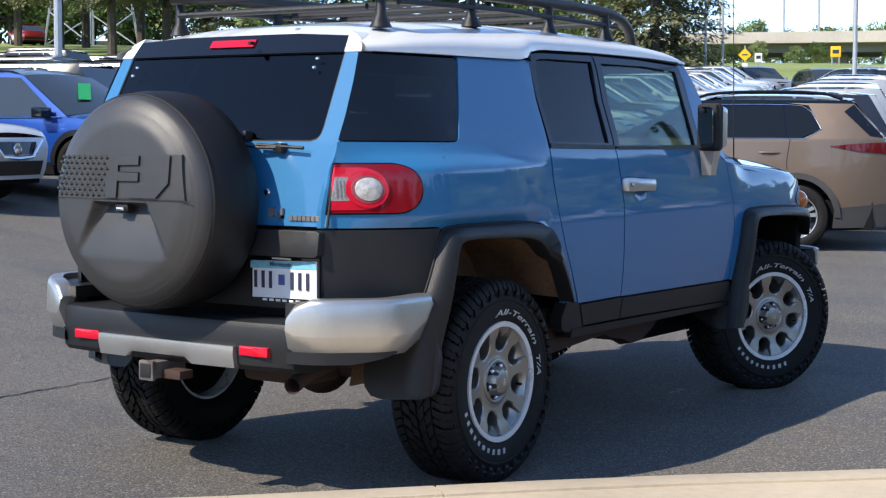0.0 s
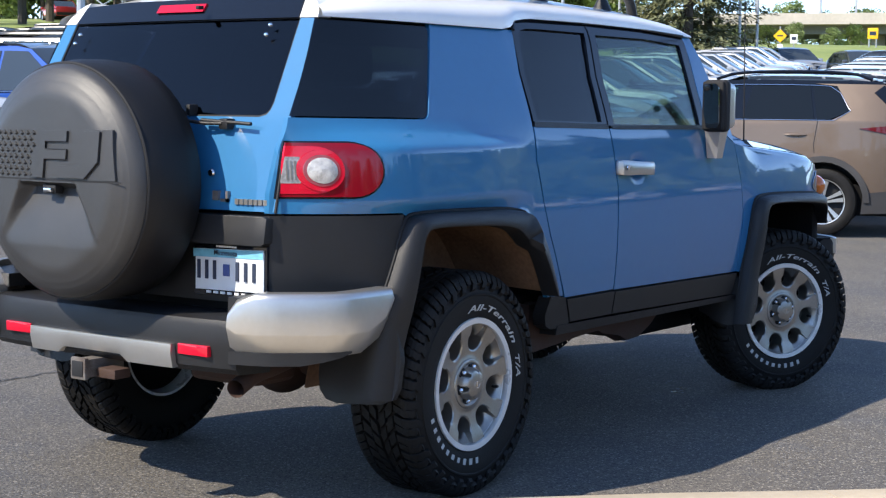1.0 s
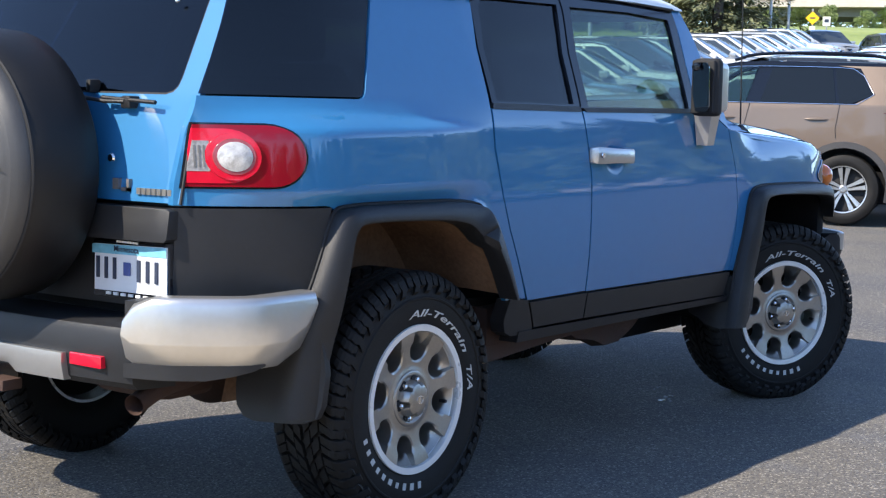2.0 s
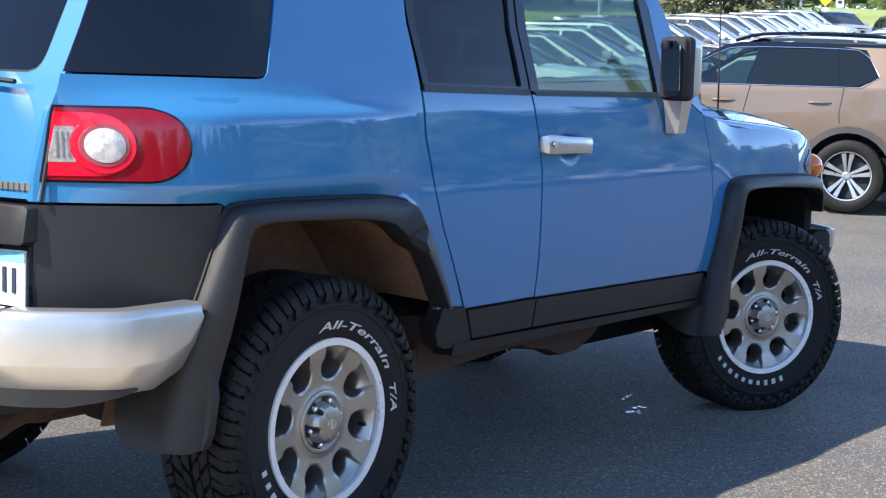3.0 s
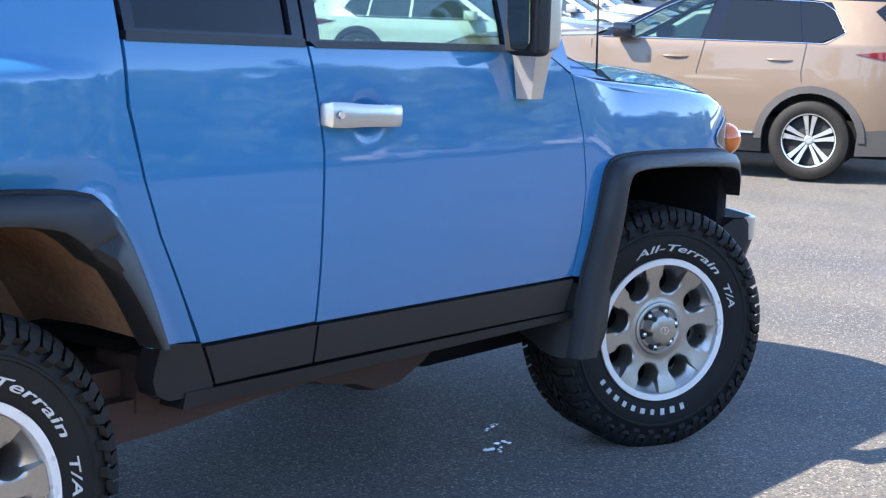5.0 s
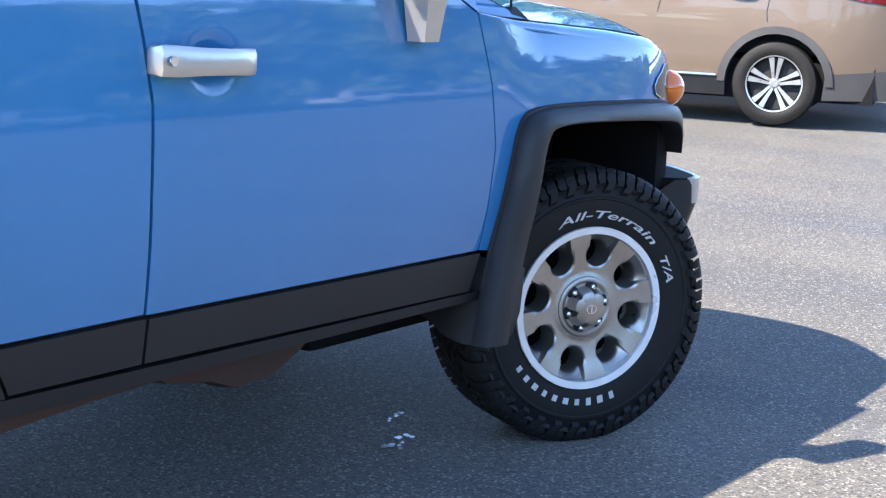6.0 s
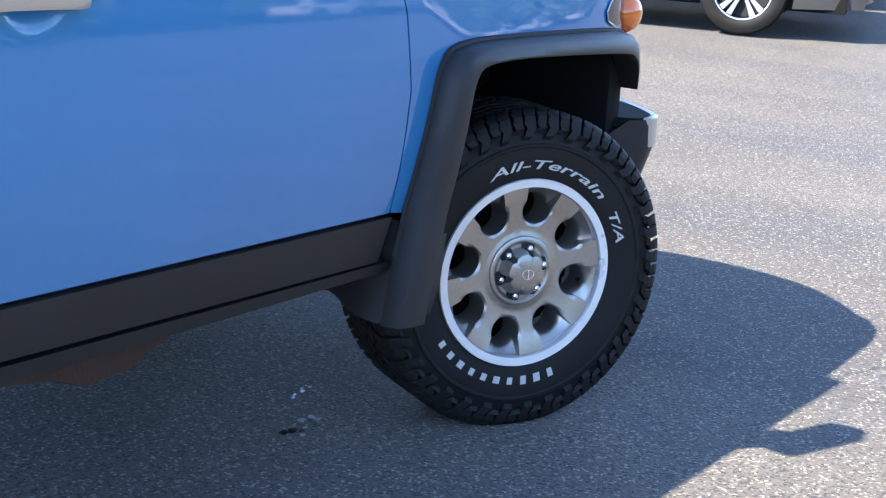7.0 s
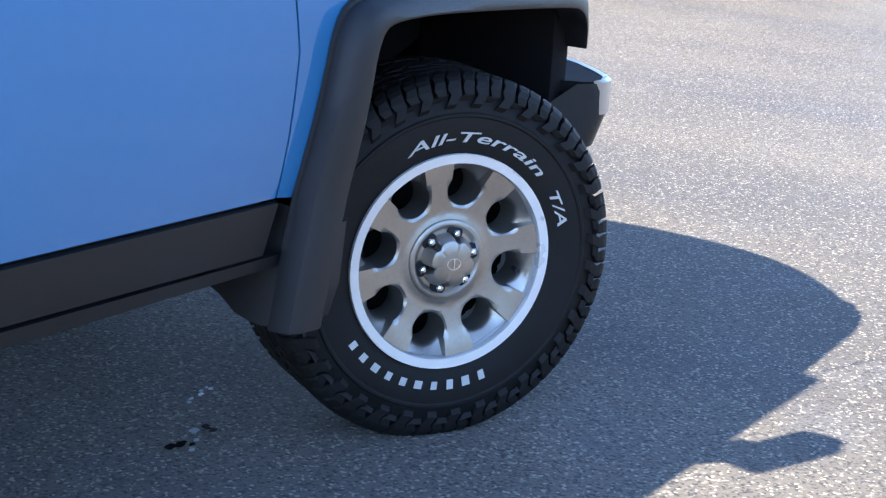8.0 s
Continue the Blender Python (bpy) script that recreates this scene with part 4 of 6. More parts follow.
# black lower door with its pad, plate recess
part("lower_door", panel([(-0.634, 0.985), (0.634, 0.985), (0.634, 0.70), (-0.634, 0.70)], rear(-0.045), Vector((0.03, 0, 0)), 0.1), CLADDING, tail)
bm = panel([(-0.630, 0.897), (-0.630, 0.972), (-0.615, 0.979), (-0.32, 0.979), (-0.305, 0.968), (-0.305, 0.888), (-0.62, 0.889)], rear(0.030), Vector((0.06, 0, 0)), 0.05)
part("pull_pad", bevel_all(bm, 0.008, 2), CLADDING, tail)
bm = panel([(0.06, 0.897), (0.06, 0.975), (0.615, 0.979), (0.630, 0.968), (0.630, 0.888)], rear(0.030), Vector((0.06, 0, 0)), 0.05)
part("door_pad", bm, CLADDING, tail)
plate_at = lambda off: (lambda y, z: Vector((-0.757 - off, y, z)))
lp = part("plate_frame", panel([(-0.622, 0.726), (-0.304, 0.720), (-0.306, 0.874), (-0.622, 0.884)], plate_at(0.004), Vector((0.012, 0, 0)), 0.2), GLOSSBLACK, tail)
plate = part("number_plate", panel([(-0.613, 0.742), (-0.313, 0.737), (-0.314, 0.866), (-0.613, 0.874)], plate_at(0.008), Vector((0.004, 0, 0)), 0.2), PLATE, tail, "white and blue number plate with dark bars")
part("plate_band", panel([(-0.612, 0.846), (-0.315, 0.840), (-0.315, 0.865), (-0.612, 0.872)], plate_at(0.010), Vector((0.001, 0, 0)), 0.2), PLATEBLUE, plate)
part("plate_words", words("Minnesota", 0.024, lambda x, y, z: (-0.7685 - z, -0.405 - x, 0.850 + y), 0.0005), INK, plate, "dark blue lettering", smooth=0)
for y, wd in ((-0.34, 0.012), (-0.374, 0.012), (-0.408, 0.012), (-0.505, 0.012), (-0.540, 0.012), (-0.575, 0.012)):
    part("plate_bar", box((-0.757 - 0.0125, y - wd / 2, 0.772), (-0.757 - 0.009, y + wd / 2, 0.832)), INK, plate)
part("plate_emblem", box((-0.757 - 0.0125, -0.472, 0.785), (-0.757 - 0.009, -0.445, 0.822), 0.002), mat("emblem_blue", (0.05, 0.08, 0.25), 0.5), plate)
for k in range(6):
    part("frame_bar", box((-0.757 - 0.0085, -0.388 - k * 0.030, 0.7270), (-0.757 - 0.0045, -0.370 - k * 0.030, 0.7345)), SIGNWHITE, lp)
for k in range(8):
    part("frame_bar", box((-0.757 - 0.0085, -0.42 - k * 0.011, 0.8745), (-0.757 - 0.0045, -0.413 - k * 0.011, 0.880)), SIGNWHITE, lp)
# badges on the tail door, as plain chrome bars
for y0, y1, z0, z1 in ((-0.414, -0.389, 1.022, 1.052), (-0.454, -0.422, 1.018, 1.028), (-0.454, -0.444, 1.018, 1.052)):
    part("badge_bar", box((rear_x(y0, z0) - 0.008, y0, z0), (rear_x(y0, z0) + 0.006, y1, z1)), GREYLENS, tail)
for k in range(7):
    y = -0.490 - 0.0185 * k
    part("badge_bar", box((rear_x(y, 1.02) - 0.008, y - 0.0075, 1.012), (rear_x(y, 1.02) + 0.006, y + 0.0075, 1.029)), SILVER, tail)
for s in (-1, 1):  # gap between the door and the rear corner
    part("door_gap", tube([(rear_x(-0.64, z) - 0.006, s * (y - 0.004), z) for y, z in ((0.646, 0.99), (0.647, 1.106), (0.645, 1.193), (0.639, 1.278))], 0.005, 6), SEAM, tail)
part("door_lock", revolve([(0.0, -0.006), (0.010, -0.006), (0.013, 0.0)], 20), CHROME, tail).matrix_local = pose(rear_x(-0.389, 1.107) - 0.001, -0.389, 1.107, 0, 0, -90)
for y, z in ((0.434, 1.561), (0.443, 1.530), (-0.451, 1.578), (-0.449, 1.546), (0.035, 1.400), (-0.003, 1.404)):
    part("glass_bolt", revolve([(0.0, -0.007), (0.005, -0.006), (0.0075, 0.0)], 14), CHROME, tail).matrix_local = pose(rear_x(y, z) + 0.004, y, z, 0, 0, -90)
# wiper
wx = lambda y, z: rear_x(y, z) - 0.03
part("wiper_motor", bevel_all(box((rear_x(-0.40, 1.27) - 0.035, -0.425, 1.243), (rear_x(-0.40, 1.27) + 0.01, -0.385, 1.278)), 0.008), CLADDING, tail)
part("wiper_arm", tube([(wx(-0.40, 1.262), -0.40, 1.262), (wx(-0.33, 1.272) - 0.01, -0.33, 1.262), (wx(-0.18, 1.30) - 0.01, -0.18, 1.275), (wx(0.05, 1.33), 0.05, 1.30)], 0.006, 8), CLADDING, tail)
part("wiper_bar", tube([(wx(-0.31, 1.27), -0.31, 1.272), (wx(-0.50, 1.265), -0.52, 1.262)], 0.006, 8), CLADDING, tail)
part("washer_nozzle", bevel_all(box((wx(-0.24, 1.32) - 0.012, -0.250, 1.285), (wx(-0.24, 1.32) + 0.03, -0.228, 1.322)), 0.008), CLADDING, tail)

# spare wheel under a moulded cover
sp = new("spare_wheel_cover")
sp.parent = car
sp["label"] = "matt black moulded spare-wheel cover"
sp.matrix_local = pose(-0.80, 0.0, 1.075, 0, 0, -90)
bm = revolve([(0.30, 0.0), (0.362, 0.0), (0.381, -0.02), (0.386, -0.08), (0.384, -0.17), (0.372, -0.232), (0.368, -0.236)], 96)
part("cover_band", bm, BAND, sp, "black vinyl band", smooth=60)
bm = revolve([(0.368, -0.236), (0.366, -0.246), (0.350, -0.268), (0.318, -0.284)], 96)
part("cover_shell", bm, COVER, sp, smooth=60)
part("cover_seam", revolve([(0.373, -0.229), (0.3755, -0.232), (0.372, -0.236), (0.368, -0.236)], 96), SEAM, sp)
def dome(u, v):
    return Vector((u, -float(np.interp(math.hypot(u, v), [0, 0.15, 0.26, 0.318, 0.350], [0.299, 0.297, 0.292, 0.284, 0.268])), v))


def cover_face(u, v):
    """The outer face: a raised field across the top half, a tent-shaped hollow below that runs out downwards."""
    p = dome(u, v)
    down = -v - 0.002
    if down > 0:
        half = 0.135 + 0.58 * max(0.0, down - 0.02)
        edge = min(1.0, max(0.0, (half - abs(u)) / 0.026)) * min(1.0, down / 0.014)
        p.y += 0.058 * edge * max(0.0, 1 - down / 0.20) ** 1.3
    p.y -= 0.012 * (1 - ease((math.hypot(u, v) - 0.27) / 0.06))
    return p


raise_by = lambda d: (lambda u, v: dome(u, v) + Vector((0, -0.012 - d, 0)))
back = Vector((0, 0.010, 0))
part("cover_face", panel([(0.335 * math.cos(a), 0.335 * math.sin(a)) for a in [2 * math.pi * k / 72 for k in range(72)]], cover_face, Vector((0, 0.015, 0)), 0.0062), COVER, sp, smooth=50)
part("cover_badge", panel([(-0.075, 0.012), (0.300, 0.012), (0.282, 0.165), (-0.03, 0.165), (-0.03, 0.12), (-0.06, 0.09)], raise_by(0.003), back, 0.04), COVER, sp)
for pts in ([(-0.058, 0.014), (-0.006, 0.014), (0.000, 0.073), (0.099, 0.073), (0.101, 0.103), (0.005, 0.104), (0.006, 0.127), (0.102, 0.128), (0.104, 0.160), (-0.026, 0.160), (-0.028, 0.118), (-0.056, 0.088)],
            [(0.050, 0.016), (0.178, 0.016), (0.236, 0.068), (0.242, 0.160), (0.166, 0.160), (0.162, 0.054), (0.050, 0.054)]):
    shape = part("raised_shape", panel(pts, raise_by(0.009), back, 0.04), COVER, sp)
    # dark line along part of the outline paints in the relief's shadow
    lip = [raise_by(0.0085)(u, v) for u, v in pts]
    part("shape_edge", tube(lip[1:-3], 0.0022, 5), BAND, shape)
for i in range(10):
    for j in range(8):
        u, v = -0.330 + i * 0.0285 + (0.014 if j % 2 else 0), 0.022 + j * 0.0185
        if math.hypot(u, v) < 0.330 and u < -0.075 + 0.25 * v:
            c = dome(u, v) + Vector((0, -0.012, 0))
            bm = bmesh.new()
            ring4 = ((-0.0135, 0, 0.003), (0, 0, -0.0085), (0.0135, 0, -0.003), (0, 0, 0.0085))
            loft([[Vector(p) for p in ring4], [Vector((p[0] * 0.55 + 0.002, -0.006, p[2] * 0.55 + 0.002)) for p in ring4]], bm, close=True, caps=True)
            if i == 0 and j == 0 or "stud" not in bpy.data.meshes:
                ob = part("stud", bm, COVER, sp, smooth=0)
            else:
                bm.free()
                ob = new("stud", bpy.data.meshes["stud"])
                ob.parent = sp
            ob.matrix_local = Matrix.Translation(c)
part("cover_groove", panel([(-0.325, 0.005), (0.318, 0.005), (0.318, 0.0095), (-0.325, 0.0095)], raise_by(0.001), back * 0.1, 0.04), SEAM, sp)
part("camera_pocket", box((-0.03, -0.300, -0.036), (0.03, -0.268, -0.008), 0.004), SEAM, sp)
part("camera_lens", box((-0.012, -0.314, -0.030), (0.024, -0.298, -0.018), 0.003), CHROME, sp)
part("spare_mount", box((-0.20, -0.02, -0.20), (0.20, 0.10, 0.20), 0.02), UNDER, sp)

# rear bumper: black step between silver corner shells
bump = new("rear_bumper")
bump.parent = car
for sgn in (-1, 1):
    path = smooth_path([(-0.462, sgn * 0.885, 0), (-0.64, sgn * 0.890, 0), (-0.72, sgn * 0.872, 0), (-0.82, sgn * 0.765, 0), (-0.870, sgn * 0.705, 0), (-0.905, sgn * 0.590, 0)], 1)
    n = len(path)
    rows = []
    for i, p in enumerate(path):
        d = (path[min(i + 1, n - 1)] - path[max(i - 1, 0)]).normalized()
        nrm = Vector((d.y, -d.x, 0)) * (1 if sgn > 0 else -1)
        if nrm.y * sgn < 0 and abs(nrm.y) > abs(nrm.x) or nrm.x > 0.3:
            nrm = -nrm
        e = i / (n - 1)
        zt = 0.756 - 0.06 * max(0, (e - 0.86) / 0.14)
        zb = 0.562 + 0.09 * max(0, 1 - e / 0.15) + 0.02 * max(0, (e - 0.9) / 0.1)
        rows.append([p + nrm * o + Vector((0, 0, z)) for o, z in ((-0.06, zt), (-0.016, zt), (-0.010, zt - 0.002), (-0.003, zt - 0.010), (0.0, zt - 0.022), (0.0055, zb + 0.072), (0.0045, zb + 0.066), (-0.020, zb + 0.006), (-0.026, zb), (-0.06, zb))])
    part("corner_shell", loft(rows, close=True, caps=True), SILVER, bump, "silver bumper corner", smooth=35)
    rows = [[Vector((p.x * 0.985, p.y * 0.985, z)) for z in (0.575, 0.552 + 0.02 * max(0, 1 - k / 3), 0.534 + 0.035 * max(0, 1 - k / 3))] + [Vector((p.x * 0.93, p.y * 0.93, 0.524 + 0.04 * max(0, 1 - k / 3)))] for k, p in enumerate(path[3:])]
    rim = [(-0.45, 0.83), (-0.64, 0.84), (-0.70, 0.82), (-0.79, 0.73), (-0.84, 0.67), (-0.86, 0.55), (-0.45, 0.50)]
    part("bumper_filler", loft([[(x, sgn * y, z) for x, y in rim] for z in (0.69, 0.735)], close=True, caps=True), CLADDING, bump)
    part("lower_valance", loft(rows), CLADDING, bump, smooth=35)
ys = [-0.60 + 1.2 * i / 24 for i in range(25)]
fx = lambda y: -0.915 + 0.030 * (abs(y) / 0.6) ** 3
rows = [[(-0.70, y, 0.672), (fx(y) + 0.028, y, 0.672), (fx(y) + 0.008, y, 0.664), (fx(y), y, 0.645), (fx(y) + 0.004, y, 0.58), (fx(y) + 0.012, y, 0.515), (fx(y) + 0.03, y, 0.497), (-0.72, y, 0.49)] for y in ys]
part("step", loft(rows, close=True, caps=True), CLADDING, bump, "black bumper step", smooth=35)
for s in (-1, 1):
    part("reflector", box((fx(s * 0.44) - 0.004, min(s * 0.368, s * 0.505), 0.549), (fx(s * 0.44) + 0.03, max(s * 0.368, s * 0.505), 0.583), 0.004), RED, bump, "red reflector")
rows = [[(fx(y) - 0.012, y, zt), (fx(y) - 0.014, y, zt - 0.03), (fx(y) - 0.004, y, zb), (fx(y) + 0.02, y, zb), (fx(y) + 0.02, y, zt)] for y in [(-0.352 + 0.704 * i / 20) for i in range(21)] for zt, zb in [(0.579, 0.503 + (0.022 if abs(y - 0.02) < 0.16 else 0))]]
part("centre_strip", loft(rows, close=True, caps=True), SILVER, bump, "silver centre strip", smooth=30)
# tow hitch
bm = box((-0.965, -0.012, 0.440), (-0.80, 0.048, 0.500), 0.006)
hitch = part("tow_hitch", bm, WEATHERED, car, "weathered steel tow hitch receiver")
part("receiver_ring", box((-0.975, -0.018, 0.434), (-0.957, 0.054, 0.506), 0.006), WEATHERED, hitch)
# no real opening: a black block stands in for the tube's shaded hollow
part("receiver_socket", box((-0.978, -0.008, 0.445), (-0.970, 0.044, 0.495), 0.002), SEAM, hitch)
part("cross_tube", box((-0.84, -0.45, 0.50), (-0.78, 0.45, 0.56), 0.01), RUST, hitch)
part("chain_bracket", box((-0.93, -0.11, 0.44), (-0.86, -0.02, 0.472), 0.006), RUST, hitch)
# exhaust
bm = tube(smooth_path([(0.6, -0.30, 0.47), (-0.2, -0.35, 0.50), (-0.52, -0.46, 0.475), (-0.70, -0.52, 0.478), (-0.83, -0.555, 0.446)], 2), 0.030, 14, caps=False)
ex = part("exhaust", bm, RUST, car, "rusty exhaust pipe")
part("muffler", bevel_all(box((-0.60, -0.42, 0.40), (-0.38, -0.10, 0.50)), 0.04, 3), RUST, ex)
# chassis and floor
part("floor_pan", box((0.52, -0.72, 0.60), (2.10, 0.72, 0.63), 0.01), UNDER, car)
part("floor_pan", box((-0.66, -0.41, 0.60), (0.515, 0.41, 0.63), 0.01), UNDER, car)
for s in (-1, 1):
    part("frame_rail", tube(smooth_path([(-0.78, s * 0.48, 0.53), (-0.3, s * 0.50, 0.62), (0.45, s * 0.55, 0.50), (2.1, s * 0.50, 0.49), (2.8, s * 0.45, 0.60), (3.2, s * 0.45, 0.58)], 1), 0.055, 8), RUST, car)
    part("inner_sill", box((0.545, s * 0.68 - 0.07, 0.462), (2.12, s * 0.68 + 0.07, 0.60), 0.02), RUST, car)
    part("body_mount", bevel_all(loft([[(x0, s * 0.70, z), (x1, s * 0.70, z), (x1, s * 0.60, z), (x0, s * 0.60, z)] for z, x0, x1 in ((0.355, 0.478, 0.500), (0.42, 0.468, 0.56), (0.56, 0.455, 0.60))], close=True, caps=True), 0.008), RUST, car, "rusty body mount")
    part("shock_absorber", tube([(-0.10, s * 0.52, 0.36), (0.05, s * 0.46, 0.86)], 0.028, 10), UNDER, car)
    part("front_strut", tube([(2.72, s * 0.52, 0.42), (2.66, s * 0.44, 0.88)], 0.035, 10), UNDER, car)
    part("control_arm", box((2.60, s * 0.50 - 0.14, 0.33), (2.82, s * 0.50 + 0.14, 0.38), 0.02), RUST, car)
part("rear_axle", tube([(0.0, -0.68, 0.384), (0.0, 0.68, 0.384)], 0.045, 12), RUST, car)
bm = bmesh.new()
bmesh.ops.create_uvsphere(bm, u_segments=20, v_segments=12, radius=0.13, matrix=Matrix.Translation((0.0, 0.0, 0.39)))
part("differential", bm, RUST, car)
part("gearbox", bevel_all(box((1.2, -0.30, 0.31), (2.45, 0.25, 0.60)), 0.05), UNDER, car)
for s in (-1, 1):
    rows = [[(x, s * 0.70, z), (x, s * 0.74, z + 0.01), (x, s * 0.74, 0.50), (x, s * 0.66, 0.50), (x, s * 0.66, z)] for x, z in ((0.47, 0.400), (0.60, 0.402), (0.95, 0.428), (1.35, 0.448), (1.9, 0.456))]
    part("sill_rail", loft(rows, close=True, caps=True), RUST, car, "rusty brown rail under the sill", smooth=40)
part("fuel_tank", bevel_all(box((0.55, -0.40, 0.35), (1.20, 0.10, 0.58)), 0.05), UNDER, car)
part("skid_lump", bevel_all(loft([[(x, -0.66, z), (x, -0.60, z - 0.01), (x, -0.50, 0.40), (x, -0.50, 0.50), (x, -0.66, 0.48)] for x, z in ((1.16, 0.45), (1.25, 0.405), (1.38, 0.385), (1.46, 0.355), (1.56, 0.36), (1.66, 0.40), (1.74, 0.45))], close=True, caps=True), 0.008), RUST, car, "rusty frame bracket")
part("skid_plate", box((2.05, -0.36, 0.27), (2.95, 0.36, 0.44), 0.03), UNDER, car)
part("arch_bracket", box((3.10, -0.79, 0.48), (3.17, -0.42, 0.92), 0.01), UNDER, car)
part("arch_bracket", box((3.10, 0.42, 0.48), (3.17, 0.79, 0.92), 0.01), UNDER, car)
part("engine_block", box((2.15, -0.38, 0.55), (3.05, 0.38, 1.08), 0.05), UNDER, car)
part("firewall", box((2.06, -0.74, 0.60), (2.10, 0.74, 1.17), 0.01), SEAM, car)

# cabin
part("dashboard", bevel_all(box((1.68, -0.74, 0.92), (2.04, 0.74, 1.20)), 0.05, 3), TRIM, car)
part("steering_wheel", revolve([(0.17 + 0.014 * math.cos(a), 0.014 * math.sin(a)) for a in [2 * math.pi * k / 10 for k in range(11)]], 40), SEAM, car).matrix_local = pose(1.58, 0.37, 1.12, 0, 0, 90) @ pose(0, 0, 0, -25, 0, 0)
for yc in (-0.37, 0.37):
    seat = part("front_seat", bevel_all(box((0.98, yc - 0.25, 0.68), (1.48, yc + 0.25, 0.86)), 0.05, 3), SEATCLOTH, car)
    bm = box((0.86, yc - 0.24, 0.82), (1.02, yc + 0.24, 1.40), 0.055, 3)
    for v in bm.verts:
        v.co.x -= 0.22 * (v.co.z - 0.82)
        v.co.y = yc + (v.co.y - yc) * (1 - 0.25 * max(0, v.co.z - 1.15) / 0.25)
    part("seat_back", bm, SEATCLOTH, seat)
    bm = box((0.735, yc - 0.125, 1.41), (0.845, yc + 0.125, 1.575), 0.045, 3)
    part("headrest", bm, SEATCLOTH, seat)
    part("headrest_post", tube([(0.79, yc, 1.36), (0.79, yc, 1.43)], 0.008, 6), CHROME, seat)
bench = part("rear_bench", bevel_all(box((0.02, -0.40, 0.72), (0.50, 0.40, 0.90)), 0.05, 3), SEATCLOTH, car)
part("bench_back", bevel_all(box((-0.12, -0.62, 1.00), (0.04, 0.62, 1.34)), 0.05, 3), SEATCLOTH, bench)
for s in (-1, 1):
    part("belt_strap", box((0.62, s * 0.655 - 0.003, 0.95), (0.67, s * 0.655 + 0.003, 1.50), 0.002), SEATCLOTH, car)
    part("b_pillar", panel([(0.950, 1.24), (1.035, 1.62), (1.10, 1.62), (1.03, 1.24)], side(s, -0.034), Vector((0, -s * 0.02, 0)), 0.1), TRIM, car)
part("cargo_liner", box((-0.62, -0.60, 0.985), (0.30, 0.60, 1.0), 0.005), TRIM, car)

# roof rack
rack = new("roof_rack")
rack.parent = car
rack["label"] = "black tubular roof rack"
for s in (-1, 1):
    part("side_rail", tube(smooth_path([(-0.34, s * 0.52, 1.84), (-0.30, s * 0.535, 1.853), (0.4, s * 0.535, 1.868), (1.2, s * 0.535, 1.868), (1.52, s * 0.53, 1.855), (1.66, s * 0.52, 1.80), (1.72, s * 0.50, 1.725)], 2), 0.024, 12), CLADDING, rack)
    part("lower_rail", tube([(-0.20, s * 0.545, 1.800), (0.5, s * 0.545, 1.815), (1.5, s * 0.54, 1.80)], 0.012, 8), CLADDING, rack)
    for x in (-0.30, 0.30, 0.90, 1.40):
        zt = 1.735 if x > 0 else 1.70
        part("rack_post", tube([(x, s * 0.535, zt), (x, s * 0.535, zt + 0.045), (x, s * 0.535, 1.862)], [0.045, 0.022, 0.018], 10), CLADDING, rack)
for x, z in ((-0.34, 1.842), (0.05, 1.815), (0.40, 1.82), (0.75, 1.822), (1.10, 1.82), (1.45, 1.812)):
    part("cross_bar", tube([(x, -0.535, z), (x, 0.535, z)], 0.024 if x < 0 else 0.014, 10), CLADDING, rack)
part("rear_lower_bar", tube([(-0.34, -0.50, 1.775), (-0.34, 0.50, 1.775)], 0.012, 8), CLADDING, rack)
part("roof_light", bevel_all(box((-0.40, -0.19, 1.69), (-0.36, -0.15, 1.706)), 0.01), SIGNWHITE, rack)
# aerial
ant = part("aerial", tube([(2.305, -0.775, 1.19), (2.29, -0.775, 1.55), (2.27, -0.775, 2.02)], [0.0035, 0.0025, 0.002], 6), SEAM, car)
part("aerial_base", bevel_all(loft([[(2.27, -0.80, 1.168), (2.36, -0.80, 1.160), (2.36, -0.75, 1.168), (2.27, -0.75, 1.178)], [(2.295, -0.783, 1.195), (2.315, -0.783, 1.195), (2.315, -0.767, 1.195), (2.295, -0.767, 1.195)]], close=True, caps=True), 0.004), SEAM, ant)

# the body's middle line lies 2 cm to its right of the axis used above, so the left half draws in
draw_in = lambda y: y - 0.02 * max(0.0, 1 + y / 0.6)
for top in [car, bump, rack]:
    for ob in top.children:
        for o in [ob] + list(ob.children):
            if o.type != "MESH" or o.parent in (sp,):
                continue
            if o.matrix_local.translation.length > 0.01:
                o.location.y = draw_in(o.location.y)
            else:
                for v in o.data.vertices:
                    v.co.y = draw_in(v.co.y)
sp.location.y = draw_in(0.0)

# road wheels; the front pair is steered to the car's right
w1 = wheel_meshes(car, "rear_wheel", radians(101), radians(-86), 0.383, radians(34))
w1.matrix_local = pose(0.015, -0.750, 0.383)
w2 = wheel_meshes(car, "front_wheel", radians(116), radians(-70), 0.378, radians(33))
w2.matrix_local = pose(2.726, -0.735, 0.378, 0, 0, -28)
for src, at in ((w1, pose(0.015, 0.708, 0.383, 0, 0, 180)), (w2, pose(2.726, 0.693, 0.378, 0, 0, 152))):
    made = copy_thing(src, at)


